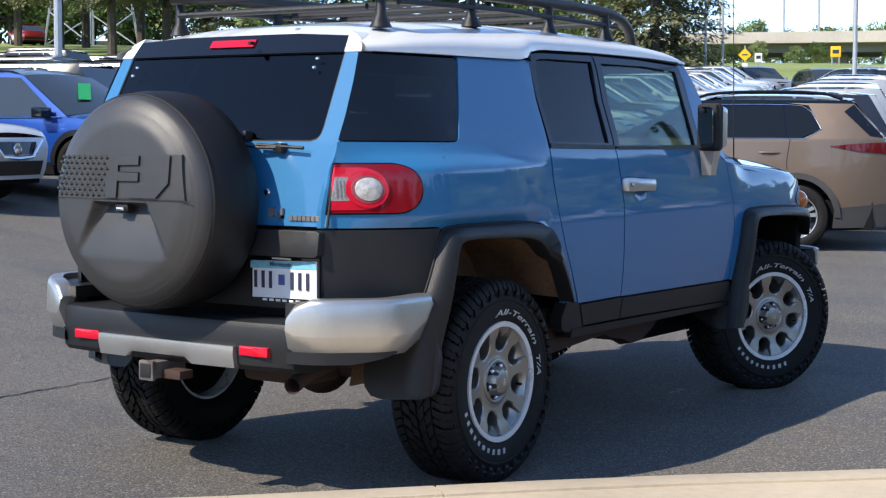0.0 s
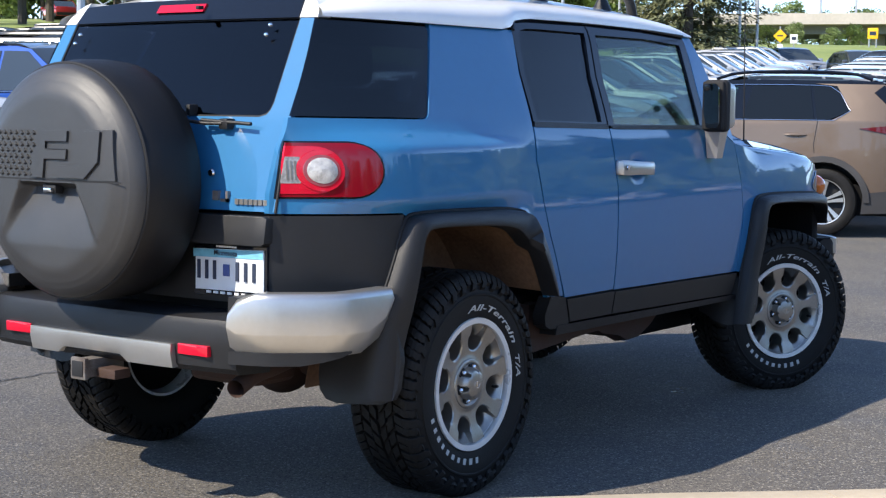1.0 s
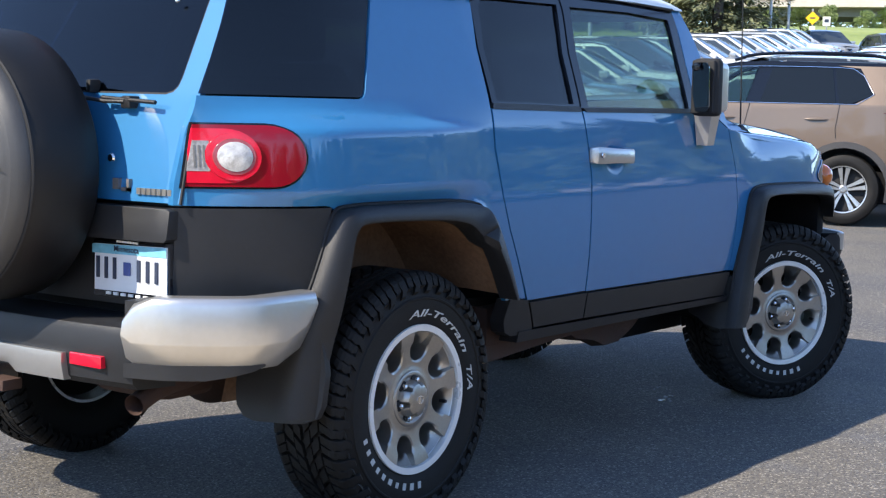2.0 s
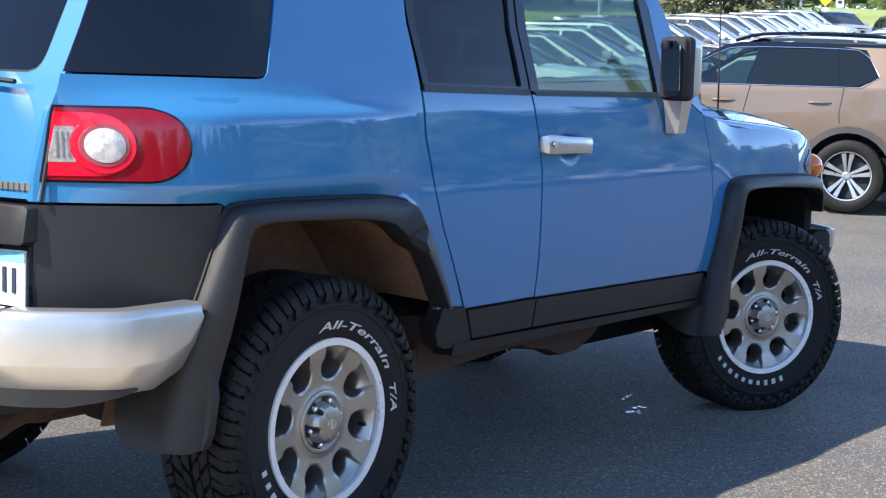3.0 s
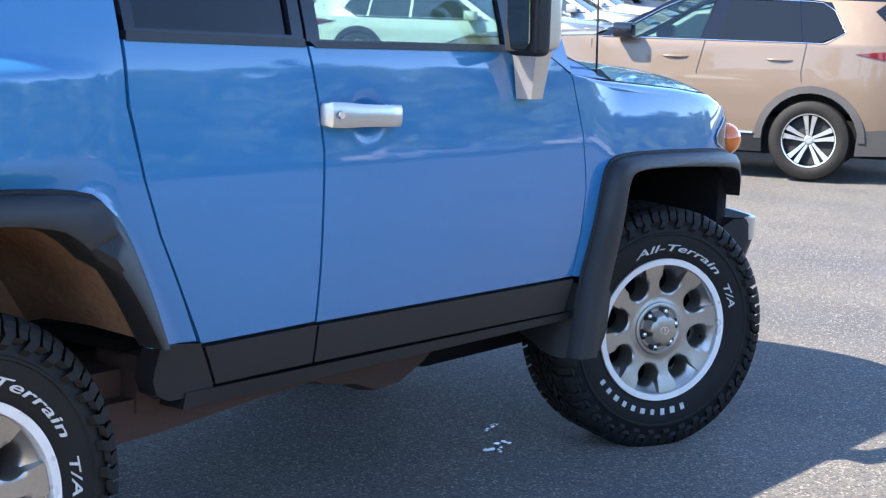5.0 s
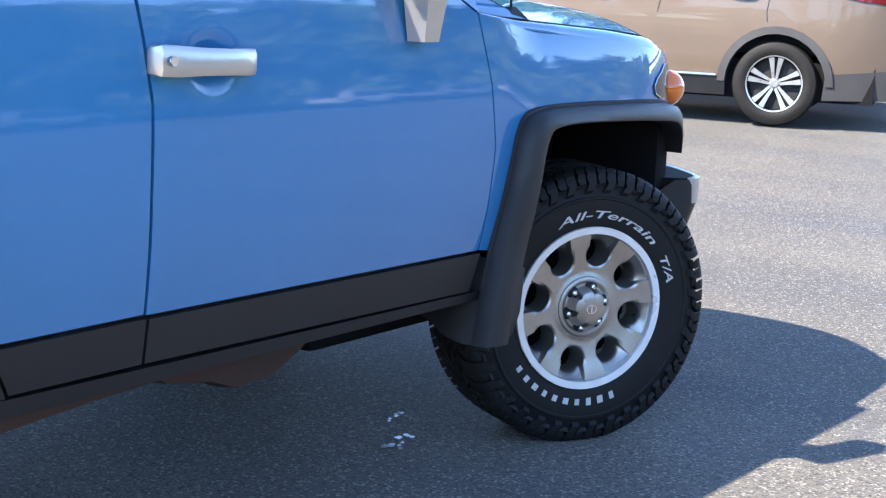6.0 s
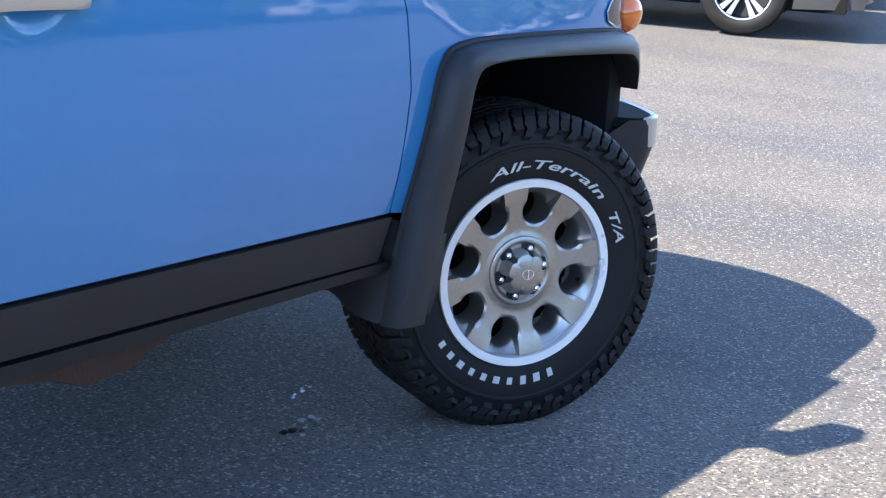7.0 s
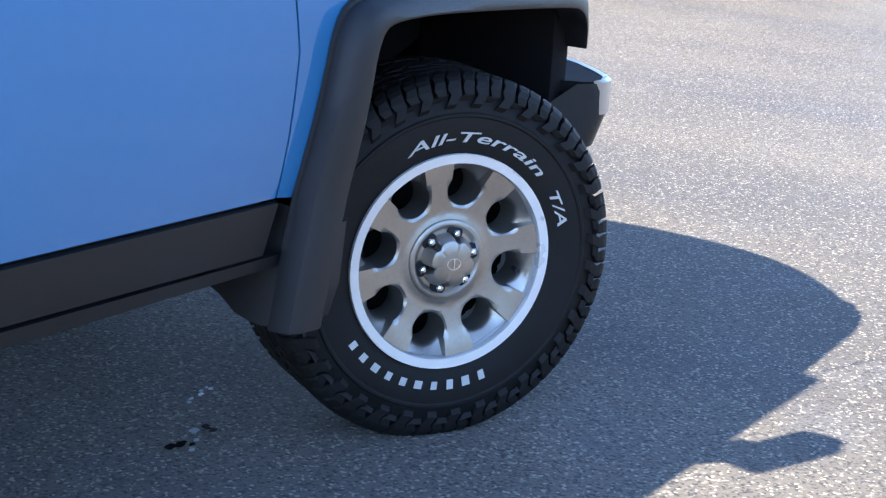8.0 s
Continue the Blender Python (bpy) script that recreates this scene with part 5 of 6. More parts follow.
# ---- other cars ----
def other_car(name, label, paint, L=4.65, W=1.84, H=1.69, cls="suv", detail=False, group="", light_roof=None):
    """A parked car, x forward from the middle of its length, wheels on z = 0."""
    c = thing(name, label, "car", group)
    h, hw = H, W / 2
    xf, xr = L / 2, -L / 2
    wf, wr = xf - 0.93, xr + 1.02
    belt = (0.716 if detail else 0.60) * h
    xg = xf - (0.50 if detail else 0.0)  # foot of the glasshouse: the detailed car has the longer bonnet
    glazing = DARKGLASS if detail else CARGLASS
    prof = [(xr + 0.05, 0.42), (xr, 0.62), (xr + 0.03, 0.95), (xr + 0.10, belt), (xr + 0.45 if cls == "suv" else xr + 0.95, h * 0.965), (xr + 1.1 if cls == "suv" else xr + 1.6, h), (xg - 2.25, h * 0.995), (xg - 1.98, h * 0.955), (xg - 1.12, belt + 0.02), (xf - 0.30, belt - 0.06), (xf - 0.07, belt - 0.17), (xf, 0.66), (xf - 0.06, 0.36)]

    def wid(x, z):
        y = hw * float(np.interp(z / h, [0.15, 0.3, 0.5, belt / h, belt / h + 0.04, 0.95, 1.0], [0.93, 0.98, 1.0, 0.975, 0.945, 0.76, 0.70]))
        e = max(0, abs(x) - (L / 2 - 0.75)) / 0.75
        return y * (1 - 0.22 * e ** 2.2)

    surf = lambda s, off=0.0: (lambda x, z: Vector((x, s * (wid(x, z) + off), z)))

    def arch(xc, r, n=9):
        return [(xc + r * math.cos(a), 0.36 + r * math.sin(a)) for a in [math.pi * k / n for k in range(n + 1)]]

    low = [(xr + 0.06, 0.30)] + [p for p in prof[1:4]] + [(xr + 0.5, belt + 0.01), (xg - 1.12, belt + 0.01)] + prof[9:12] + [(xf - 0.10, 0.28)]
    ar = 0.44 if detail else 0.40
    poly = low + arch(wf, ar) + [(wf - ar - 0.04, 0.26), (wr + ar + 0.04, 0.26)] + arch(wr, ar)
    for s in (-1, 1):
        part("side_panel", panel(poly, surf(s), Vector((0, -s * 0.03, 0)), 0.16), paint, c)
        wt = h * 0.935
        front = [(xf - 1.30, belt + 0.025), (xf - 2.02, wt - 0.01), (xf - 2.30, wt), (xf - 2.42, wt), (xf - 2.42, belt + 0.025)]
        mid = [(xf - 2.47, belt + 0.025), (xf - 2.47, wt), (xr + 1.24, wt), (xr + 1.18, belt + 0.025)]
        back = [(xr + 1.14, belt + 0.025), (xr + 1.20, wt), (xr + 1.00, wt - 0.03), (xr + 0.76, belt + 0.15), (xr + 0.96, belt + 0.035)] if cls == "suv" else [(xr + 1.14, belt + 0.025), (xr + 1.20, wt), (xr + 1.05, wt - 0.05), (xr + 0.78, belt + 0.06)]
        if detail:
            front = [(0.570, belt + 0.015), (0.400, belt + 0.085), (0.170, belt + 0.22), (-0.030, wt - 0.035), (-0.180, wt), (-0.385, wt), (-0.285, belt + 0.015)]
            mid = [(-0.435, belt + 0.015), (-0.535, wt), (-1.135, wt), (-1.195, belt + 0.015)]
            back = [(-1.225, belt + 0.015), (-1.165, wt), (-1.415, wt - 0.02), (-1.565, belt + 0.11), (-1.365, belt + 0.02)]
        up = [(xr + 0.10, belt), (xr + 0.45 if cls == "suv" else xr + 0.95, h * 0.965), (xf - 2.25, h * 0.975), (xf - 1.98, h * 0.945), (xf - 1.12, belt + 0.015), (xr + 0.5, belt + 0.006)]
        if detail:
            up = [(xr + 0.10, belt), (xr + 0.45, h * 0.965), (-0.380, h * 0.975), (-0.380, wt), (-0.280, belt + 0.012), (xr + 0.5, belt + 0.006)]
            outer = [(0.690, belt + 0.005), (0.430, belt + 0.135), (0.170, belt + 0.275), (-0.030, wt + 0.025), (-0.180, h * 0.968), (-0.390, h * 0.970), (-0.280, belt + 0.005)]
            part("door_frame", ring(outer, front, surf(s, -0.004), Vector((0, -s * 0.02, 0)), 2), GLOSSBLACK, c)
            part("rear_pillar", panel([(xr + 0.10, belt), (xr + 0.42, h * 0.945), (-1.190, h * 0.950), (-1.415, wt), (-1.575, belt + 0.11), (-1.370, belt + 0.005)], surf(s, 0.0), Vector((0, -s * 0.008, 0)), 0.16), paint, c)
            part("pillar_trim", panel([(-1.80, 1.52), (-1.90, 1.60), (-2.215, 1.235), (-2.08, 1.255)], surf(s, 0.004), Vector((0, -s * 0.008, 0)), 0.16), GLOSSBLACK, c)
        part("cabin_side", panel(up, surf(s, -0.006), Vector((0, -s * 0.02, 0)), 0.16), GLOSSBLACK if detail else paint, c)
        for nm, pw in (("front_window", front), ("middle_window", mid), ("rear_side_window", back)):
            part(nm, panel(pw, surf(s, 0.004), Vector((0, -s * 0.008, 0)), 0.2), CLEAR if detail and nm == "front_window" else glazing, c)
        part("window_trim", tube([surf(s, 0.006)(x, belt + 0.008) for x in (xg - 1.2, 0.0, xr + (0.92 if detail else 1.0))] + [surf(s, 0.006)(xr + (0.76 if detail else 0.74), belt + (0.11 if detail else 0.14))], 0.0035 if detail else 0.010, 6), CHROME, c)
        part("lower_cladding", panel([(wr + 0.42, 0.24), (wr + 0.42, 0.40), (wf - 0.42, 0.40), (wf - 0.42, 0.24)], surf(s, 0.014), Vector((0, -s * 0.03, 0)), 0.3), CLADDING, c)
        part("corner_cladding", panel([(wr - 0.40, 0.24), (wr - 0.42, 0.46), (xr + 0.025, 0.52), (xr + 0.06, 0.26)], surf(s, 0.012), Vector((0, -s * 0.03, 0)), 0.2), GREYPLASTIC if detail else CLADDING, c)
        for xc in (wf, wr):
            o, i = arch(xc, 0.49 if detail else 0.455, 14), arch(xc, 0.425 if detail else 0.385, 14)
            part("arch_trim", loft([[surf(s, 0.0)(*a), surf(s, 0.022)(*a), surf(s, 0.024)(*b), surf(s, -0.10)(*b)] for a, b in zip(o, i)]), GREYPLASTIC if detail else CLADDING, c)
        part("tail_lamp", panel([(xr + 0.015, belt - 0.16), (xr + 0.34, belt - 0.135), (xr + 0.66, belt - 0.075), (xr + 0.40, belt - 0.048), (xr + 0.06, belt - 0.03)], surf(s, 0.012), Vector((0, -s * 0.05, 0)), 0.15), TAILRED, c)
        part("headlamp", panel([(xf - 0.06, belt - 0.30), (xf - 0.52, belt - 0.17), (xf - 0.48, belt - 0.10), (xf - 0.10, belt - 0.17)], surf(s, 0.010), Vector((0, -s * 0.05, 0)), 0.15), CLEARLENS, c)
        part("mirror", bevel_all(box((xg - 1.52, s * (hw + 0.09) - 0.10, belt + 0.0), (xg - 1.34, s * (hw + 0.09) + 0.10, belt + 0.14)), 0.03), GLOSSBLACK if detail else paint, c)
        for x in ((-0.07, -1.01) if detail else ()):
            rows = [[surf(s, o)(x + dx, belt - 0.148 + dz) for o, dz in ((0.0, -hh), (oo * 0.7, -hh), (oo, -hh * 0.4), (oo, hh * 0.4), (oo * 0.7, hh), (0.0, hh))] for dx, oo, hh in ((-0.12, 0.003, 0.004), (-0.085, 0.020, 0.010), (-0.03, 0.026, 0.015), (0.05, 0.026, 0.014), (0.09, 0.020, 0.010), (0.12, 0.003, 0.004))]
            part("door_handle", loft(rows, close=True, caps=True), paint, c)
            part("handle_scoop", panel([(x + 0.05 * math.cos(a), belt - 0.143 + 0.03 * math.sin(a)) for a in [2 * math.pi * k / 14 for k in range(14)]], surf(s, 0.002), Vector((0, -s * 0.002, 0)), 0.1), paint, c)
        if detail:
            part("window_trim", tube(smooth_path([surf(s, 0.006)(0.400, belt + 0.10), surf(s, 0.006)(-0.030, wt - 0.015), surf(s, 0.006)(-0.230, wt + 0.012), surf(s, 0.006)(-1.140, wt + 0.012), surf(s, 0.006)(-1.415, wt - 0.01), surf(s, 0.006)(-1.565, belt + 0.11)], 1), 0.0035, 6), CHROME, c)
            for pts in ([(-0.33, belt), (-0.27, belt - 0.27), (-0.26, 0.42)], [(-1.235, belt), (-1.20, 0.97), (-1.21, 0.88)], [(0.72, belt - 0.02), (0.70, 0.55)]):
                part("door_seam", tube([surf(s, 0.001)(*p) for p in pts], 0.004, 4), SEAM, c)
            part("sill_strip", tube([surf(s, 0.018)(x, 0.41) for x in (wr + 0.50, 0.0, wf - 0.50)], 0.012, 6), CHROME, c)
            part("roof_rail", tube(smooth_path([surf(s, -0.03)(xr + 0.55, h * 0.975) + Vector((0, 0, 0.0)), surf(s, -0.05)(xr + 0.8, h) + Vector((0, 0, 0.045)), surf(s, -0.05)(xg - 2.2, h) + Vector((0, 0, 0.045)), surf(s, -0.03)(xg - 1.95, h * 0.975)], 2), 0.017, 8), GLOSSBLACK, c)
    # top skin, rear and nose, laid across the profile
    top = [(xr + 0.10, belt), (xr + 0.45 if cls == "suv" else xr + 0.95, h * 0.968), (xr + 0.8 if cls == "suv" else xr + 1.3, h * 0.992), (xr + 1.3, h), (xg - 2.45, h), (xg - 2.2, h * 0.99), (xg - 1.98, h * 0.95)]
    row = lambda p, crown: [(p[0], wid(*p) * v, p[1] + crown * (1 - v * v)) for v in [-1 + 2 * k / 12 for k in range(13)]]
    part("roof", loft([row(p, 0.03) for p in top[1:]]), light_roof or paint, c)
    part("rear_window", loft([row((xr + 0.11, belt + 0.03), 0.0), row((top[1][0] - 0.03, top[1][1] - 0.05), 0.0)]), CARGLASS, c)
    part("tailgate", loft([[(p[0] - 0.05 * (1 - v * v), wid(*p) * v, p[1]) for v in [-1 + 2 * k / 12 for k in range(13)]] for p in ((xr + 0.06, 0.30), (xr, 0.62), (xr + 0.03, 0.95), (xr + 0.11, belt + 0.03))]), paint, c)
    part("tail_strip", loft([[(p[0] - 0.06 * (1 - v * v), wid(*p) * v * 0.98, p[1]) for v in [-1 + 2 * k / 12 for k in range(13)]] for p in ((xr + 0.02, 0.34), (xr - 0.01, 0.55))]), CLADDING, c)
    part("windscreen", loft([row((xg - 1.98, h * 0.95), 0.03), row((xg - 1.55, (h * 0.95 + belt) / 2 + 0.02), 0.06), row((xg - 1.12, belt + 0.03), 0.05)]), CLEAR if detail else CARGLASS, c)
    part("bonnet", loft([row(p, 0.06) for p in ((xg - 1.12, belt + 0.02), (xf - 0.9, belt - 0.01), (xf - 0.30, belt - 0.06), (xf - 0.14, belt - 0.11), (xf - 0.07, belt - 0.17))]), paint, c)
    part("nose", loft([[(p[0] + 0.08 * (1 - v * v), wid(*p) * v, p[1]) for v in [-1 + 2 * k / 12 for k in range(13)]] for p in ((xf - 0.07, belt - 0.17), (xf - 0.02, belt - 0.24), (xf, 0.62), (xf - 0.04, 0.40), (xf - 0.10, 0.28))]), paint, c)
    part("grille", loft([[(p[0] + 0.08 * (1 - (0.58 * v) ** 2) + 0.014, wid(*p) * v * 0.58, p[1]) for v in [-1 + 2 * k / 8 for k in range(9)]] for p in ((xf - 0.03, belt - 0.22), (xf, 0.58))]), GLOSSBLACK, c)
    part("grille_badge", revolve([(0.0, -0.02), (0.07, -0.015), (0.075, 0.0)], 20), CHROME, c).matrix_local = pose(xf + 0.085, 0, belt - 0.31, 0, 0, 90)
    if cls == "suv" and not detail:
        part("grille_surround", tube([(xf + 0.03 + 0.075 * (1 - (y / hw) ** 2), y, z) for y, z in ((-0.46, belt - 0.20), (-0.27, belt - 0.40), (0.0, belt - 0.42), (0.27, belt - 0.40), (0.46, belt - 0.20))], 0.020, 6), CHROME, c)
    part("lower_grille", loft([[(p[0] + 0.08 * (1 - (0.8 * v) ** 2) + 0.016, wid(*p) * v * 0.8, p[1]) for v in [-1 + 2 * k / 8 for k in range(9)]] for p in ((xf - 0.01, 0.50), (xf - 0.07, 0.33))]), CLADDING, c)
    part("underside", box((xr + 0.2, -hw + 0.12, 0.22), (xf - 0.2, hw - 0.12, 0.55)), UNDER, c)
    part("cabin_block", box((xr + 0.6, -hw + 0.28, 0.6), (xg - 1.5, hw - 0.28, belt - 0.02)), SEAM, c)
    if detail:
        for yc in (-0.40, 0.40):
            seat = part("front_seat", bevel_all(box((-0.52, yc - 0.24, belt - 0.5), (-0.36, yc + 0.24, belt + 0.12)), 0.05), SEATCLOTH, c)
            part("headrest", bevel_all(box((-0.56, yc - 0.13, belt + 0.14), (-0.45, yc + 0.13, belt + 0.30)), 0.04), SEATCLOTH, seat)
    first = None
    for xc, s in ((wf, -1), (wf, 1), (wr, -1), (wr, 1)):
        at = pose(xc, s * (hw - 0.12), 0.362, 0, 0, 0 if s < 0 else 180)
        if first is None:
            w = new("wheel")
            w.parent = c
            part("tyre", revolve([(0.235, -0.10), (0.262, -0.115), (0.31, -0.117), (0.348, -0.10), (0.362, -0.06), (0.362, 0.06), (0.345, 0.10), (0.235, 0.10)], 36), RUBBER, w)
            part("rim", revolve([(0.230, -0.098), (0.232, -0.104), (0.241, -0.106), (0.243, -0.098)], 36), CARWHEEL, w)
            part("rim_barrel", revolve([(0.205, 0.02), (0.225, -0.095), (0.231, -0.098)], 30), GLOSSBLACK, w)
            part("rim_back", revolve([(0.0, -0.03), (0.225, -0.03)], 24), SEAM, w)
            bm = bmesh.new()
            for k in range(5):
                a = 2 * math.pi * k / 5 + 0.3
                d, t = Vector((math.cos(a), 0, math.sin(a))), Vector((-math.sin(a), 0, math.cos(a)))
                for half in (-1, 1):
                    pts = []
                    for r, mid_t, wd in ((0.040, 0.014, 0.011), (0.12, 0.024, 0.015), (0.233, 0.043, 0.025)):
                        y = -0.075 - 0.02 * r / 0.23
                        o = d * r + t * (half * mid_t)
                        pts.append([o - t * wd + Vector((0, y + 0.03, 0)), o - t * wd + Vector((0, y, 0)), o + t * wd + Vector((0, y, 0)), o + t * wd + Vector((0, y + 0.03, 0))])
                    loft(pts, bm)
            revolve([(0.0, -0.084), (0.030, -0.084), (0.042, -0.076), (0.045, -0.05)], 24, bm)
            part("spokes", bm, CARWHEEL, w, smooth=30)
            first = w
            w.matrix_local = at
        else:
            w = copy_thing(first, at)
    return c


GREYPLASTIC = mat("faded_grey_plastic", (0.050, 0.047, 0.046), 0.55, vary=0.12, scale=4.0, bump=0.2, bscale=400)
CARGLASS = mat("car_glass", (0.030, 0.038, 0.043), 0.03, spec=0.9)
DARKGLASS = mat("dark_car_glass", (0.008, 0.011, 0.015), 0.02, spec=0.28)
TAILRED = mat("car_tail_lens", (0.10, 0.004, 0.008), 0.08, coat=0.4, spec=0.3)
CARWHEEL = mat("car_wheel_alloy", (0.58, 0.575, 0.56), 0.28, metal=0.85, vary=0.08, scale=12.0)
PAINTS = {
    "beige": mat("champagne_paint", (0.145, 0.104, 0.074), 0.45, metal=0.25, coat=0.5, vary=0.03, scale=2.0),
    "blue": mat("bright_blue_paint", (0.012, 0.072, 0.35), 0.3, metal=0.2, coat=1.0),
    "white": mat("white_car_paint", (0.62, 0.62, 0.61), 0.3, coat=1.0),
    "silver": mat("silver_car_paint", (0.36, 0.37, 0.38), 0.3, metal=0.4, coat=1.0),
    "grey": mat("grey_car_paint", (0.11, 0.115, 0.12), 0.3, metal=0.4, coat=1.0),
    "black": mat("black_car_paint", (0.012, 0.012, 0.014), 0.2, coat=1.0),
    "red": mat("red_car_paint", (0.42, 0.02, 0.02), 0.3, coat=1.0),
}


def put(x, y, heading):
    return pose(x, y, ground_z(x, y), 0, 0, heading)


beige = other_car("beige_suv", "champagne beige family suv with black roof rails", PAINTS["beige"], 4.65, 1.84, 1.70, detail=True, light_roof=GLOSSBLACK)
beige.matrix_world = put(12.05, 4.15, 108)
blue_car = other_car("blue_suv", "bright blue suv with a green windscreen sticker", PAINTS["blue"], 4.4, 1.84, 1.60, light_roof=PAINTS["black"])
blue_car.matrix_world = put(9.67, 12.51, -82)
for ch in blue_car.children:
    if ch.name.startswith("mirror") or ch.name.startswith("wing_mirror"):
        ch.data.materials[0] = GLOSSBLACK
e1, e2 = Vector((0.857, 0, -0.515)), Vector((0, 1, 0))
cuts = [(e1 - e2 * 1.02) * a + e2 * b for a, b in ((-0.22, -0.13), (-0.22, 0.13), (0.22, 0.13), (0.22, -0.13))]
part("windscreen_sticker", loft([[p + Vector((0.66, -0.02, 1.318 + k)) for p in cuts] for k in (0.0, 0.006)], close=True, caps=True), STICKER, blue_car, "green paper sticker")
white_nose = other_car("white_crossover", "white crossover with a dark grille", PAINTS["white"], 4.3, 1.78, 1.58)
white_nose.matrix_world = put(7.19, 12.90, -79)
templates = [white_nose]
for nm, lab, key, H, cls in (("silver_car", "silver hatchback in a row of parked cars", "silver", 1.52, "suv"), ("grey_car", "dark grey saloon in a row of parked cars", "grey", 1.46, "sedan"),
                             ("black_car", "black suv in a row of parked cars", "black", 1.66, "suv"), ("white_saloon", "white saloon in a row of parked cars", "white", 1.46, "sedan")):
    templates.append(other_car(nm, lab, PAINTS[key], 4.55, 1.82, H, cls, group="rows of parked cars"))
red_car = other_car("red_car", "red saloon parked by the trees", PAINTS["red"], 4.6, 1.8, 1.48, "sedan")
red_car.matrix_world = put(72.3, 85.2, 62)
rng = random.Random(11)
spots = []
f_dir, e_dir = Vector((0.951, 0.309, 0)), Vector((-0.309, 0.951, 0))
for across, head in ((-7.3, 288), (0.0, 108), (5.2, 288), (12.6, 108), (17.8, 288), (25.2, 108), (30.4, 288), (37.8, 108), (43.0, 288), (50.4, 108), (55.6, 288)):
    for i in range(1, 24):
        p = Vector((12.05, 4.15, 0)) + f_dir * (2.72 * i) + e_dir * across
        az, dist = math.degrees(math.atan2(p.y + 4.0, p.x + 5.0)), math.hypot(p.x + 5.0, p.y + 4.0)
        if (18.2 < az < 27.5 or 27.5 <= az < 34 and dist < 46 or 45.8 < az < 52) and (p.x + p.y) / math.sqrt(2) < 60 and dist > 18.5:
            spots.append((p.x, p.y, head + rng.uniform(-2, 2)))
for az in (18.7, 21.0, 23.3, 25.4):  # a last row along the grass, nose to the lot
    d = 67.0 * math.sqrt(2) / (math.cos(radians(az)) + math.sin(radians(az)))
    spots.append((-4.97 + d * math.cos(radians(az)), -4.02 + d * math.sin(radians(az)), 225 + rng.uniform(-2, 2)))
for n, (x, y, head) in enumerate(spots):
    k = n % 4 + 1 if n < 4 else rng.choices(range(5), (0, 0, 3, 5, 0) if math.atan2(y + 4, x + 5) > 0.78 else (4, 6, 3, 1, 4))[0]
    if n < 4:
        templates[k].matrix_world = put(x, y, head)
    else:
        cc = copy_thing(templates[k], put(x, y, head))
        cc["group"] = "rows of parked cars"
# row on the far side of the road behind the viewer
for x, y, head, k in ((9.0, -33.0, 8, 2), (19.0, -35.0, 0, 1), (24.0, -35.2, 0, 2), (30.0, -36.0, 0, 1), (38.0, -36.5, 0, 3), (2.0, -34.0, 0, 4), (45.0, -36.0, 0, 0), (52.0, -36.4, 4, 1), (59.0, -36.0, 0, 4), (66.0, -36.6, 2, 0), (75.0, -36.0, 0, 4), (84.0, -36.4, 0, 2)):
    copy_thing(templates[k], put(x, y, head))

# ---- concrete island with kerb ----
edge = [(-9.0, 7.4), (-1.21, -0.60), (-0.22, -1.50), (0.42, -2.20), (1.55, -3.30), (1.95, -4.10), (1.5, -5.0), (-3.0, -8.2), (-14.0, -9.0)]
line = [Vector((edge[0][0], edge[0][1], 0))] + smooth_path([(x, y, 0) for x, y in edge[1:]], 1)
ctr = Vector((-2.0, -6.0, 0))
rows = [[p + (ctr - p).normalized() * k + Vector((0, 0, z)) for p in line] for z, k in ((-0.02, 0.13), (0.132, 0.135), (0.142, 0.16), (0.142, 0.17))]
bm = loft(rows, close=True)
bm.faces.new([bm.verts.new(p) for p in rows[-1]])
island = tagged(part("pavement", bm, CONCRETE), "tan concrete island with a worn kerb", "pavement", kind="structure")
rng = random.Random(8)
start = 0.35
for a, b in zip(line, line[1:] + line[:1]):  # kerb stones round its edge, open joints between them
    run = (b - a).length
    d, q = (b - a).normalized(), start
    inn = Vector((-d.y, d.x, 0))
    if inn.dot(ctr - a) < 0:
        inn = -inn
    cuts = [0.0] + [x for x in np.arange(q, run, 1.5) if run - x > 0.25 and x > 0.25] + [run]
    for c0, c1 in zip(cuts, cuts[1:]):
        j0, j1 = 0.005 if c0 > 0 else 0.0, 0.005 if c1 < run else 0.0
        n = max(3, int((c1 - c0) / 0.12))
        rows = []
        for i in range(n + 1):
            p = a + d * (c0 + j0 + (c1 - c0 - j0 - j1) * i / n)
            w = rng.uniform(-0.004, 0.004)
            rows.append([p + inn * o + Vector((0, 0, z)) for o, z in ((0.0, -0.02), (0.002 + w, 0.115), (0.010 + w, 0.140 + w * 0.5), (0.024, 0.150), (0.155, 0.150 + w * 0.3), (0.158, 0.10))])
        part("kerb_stone", loft(rows, close=True, caps=True), CONCRETE, island, smooth=50)

# ---- grass bank, road bridge ----
grassy = lambda x, y: 63 < (x + y) / math.sqrt(2) < 140
xs = [-80 + 4 * i for i in range(70)]
tagged(sheet("grass_verge", grassy, xs, xs, GRASS, 0.06), "sunlit green grass bank beyond the car park", "grass", kind="structure")
tagged(sheet("lawn_behind", lambda x, y: y < -40 and y > -60, [-120 + 8 * i for i in range(36)], [-60, -50, -40], GRASS, 0.05), "grass strip under the far trees", "grass", kind="structure")

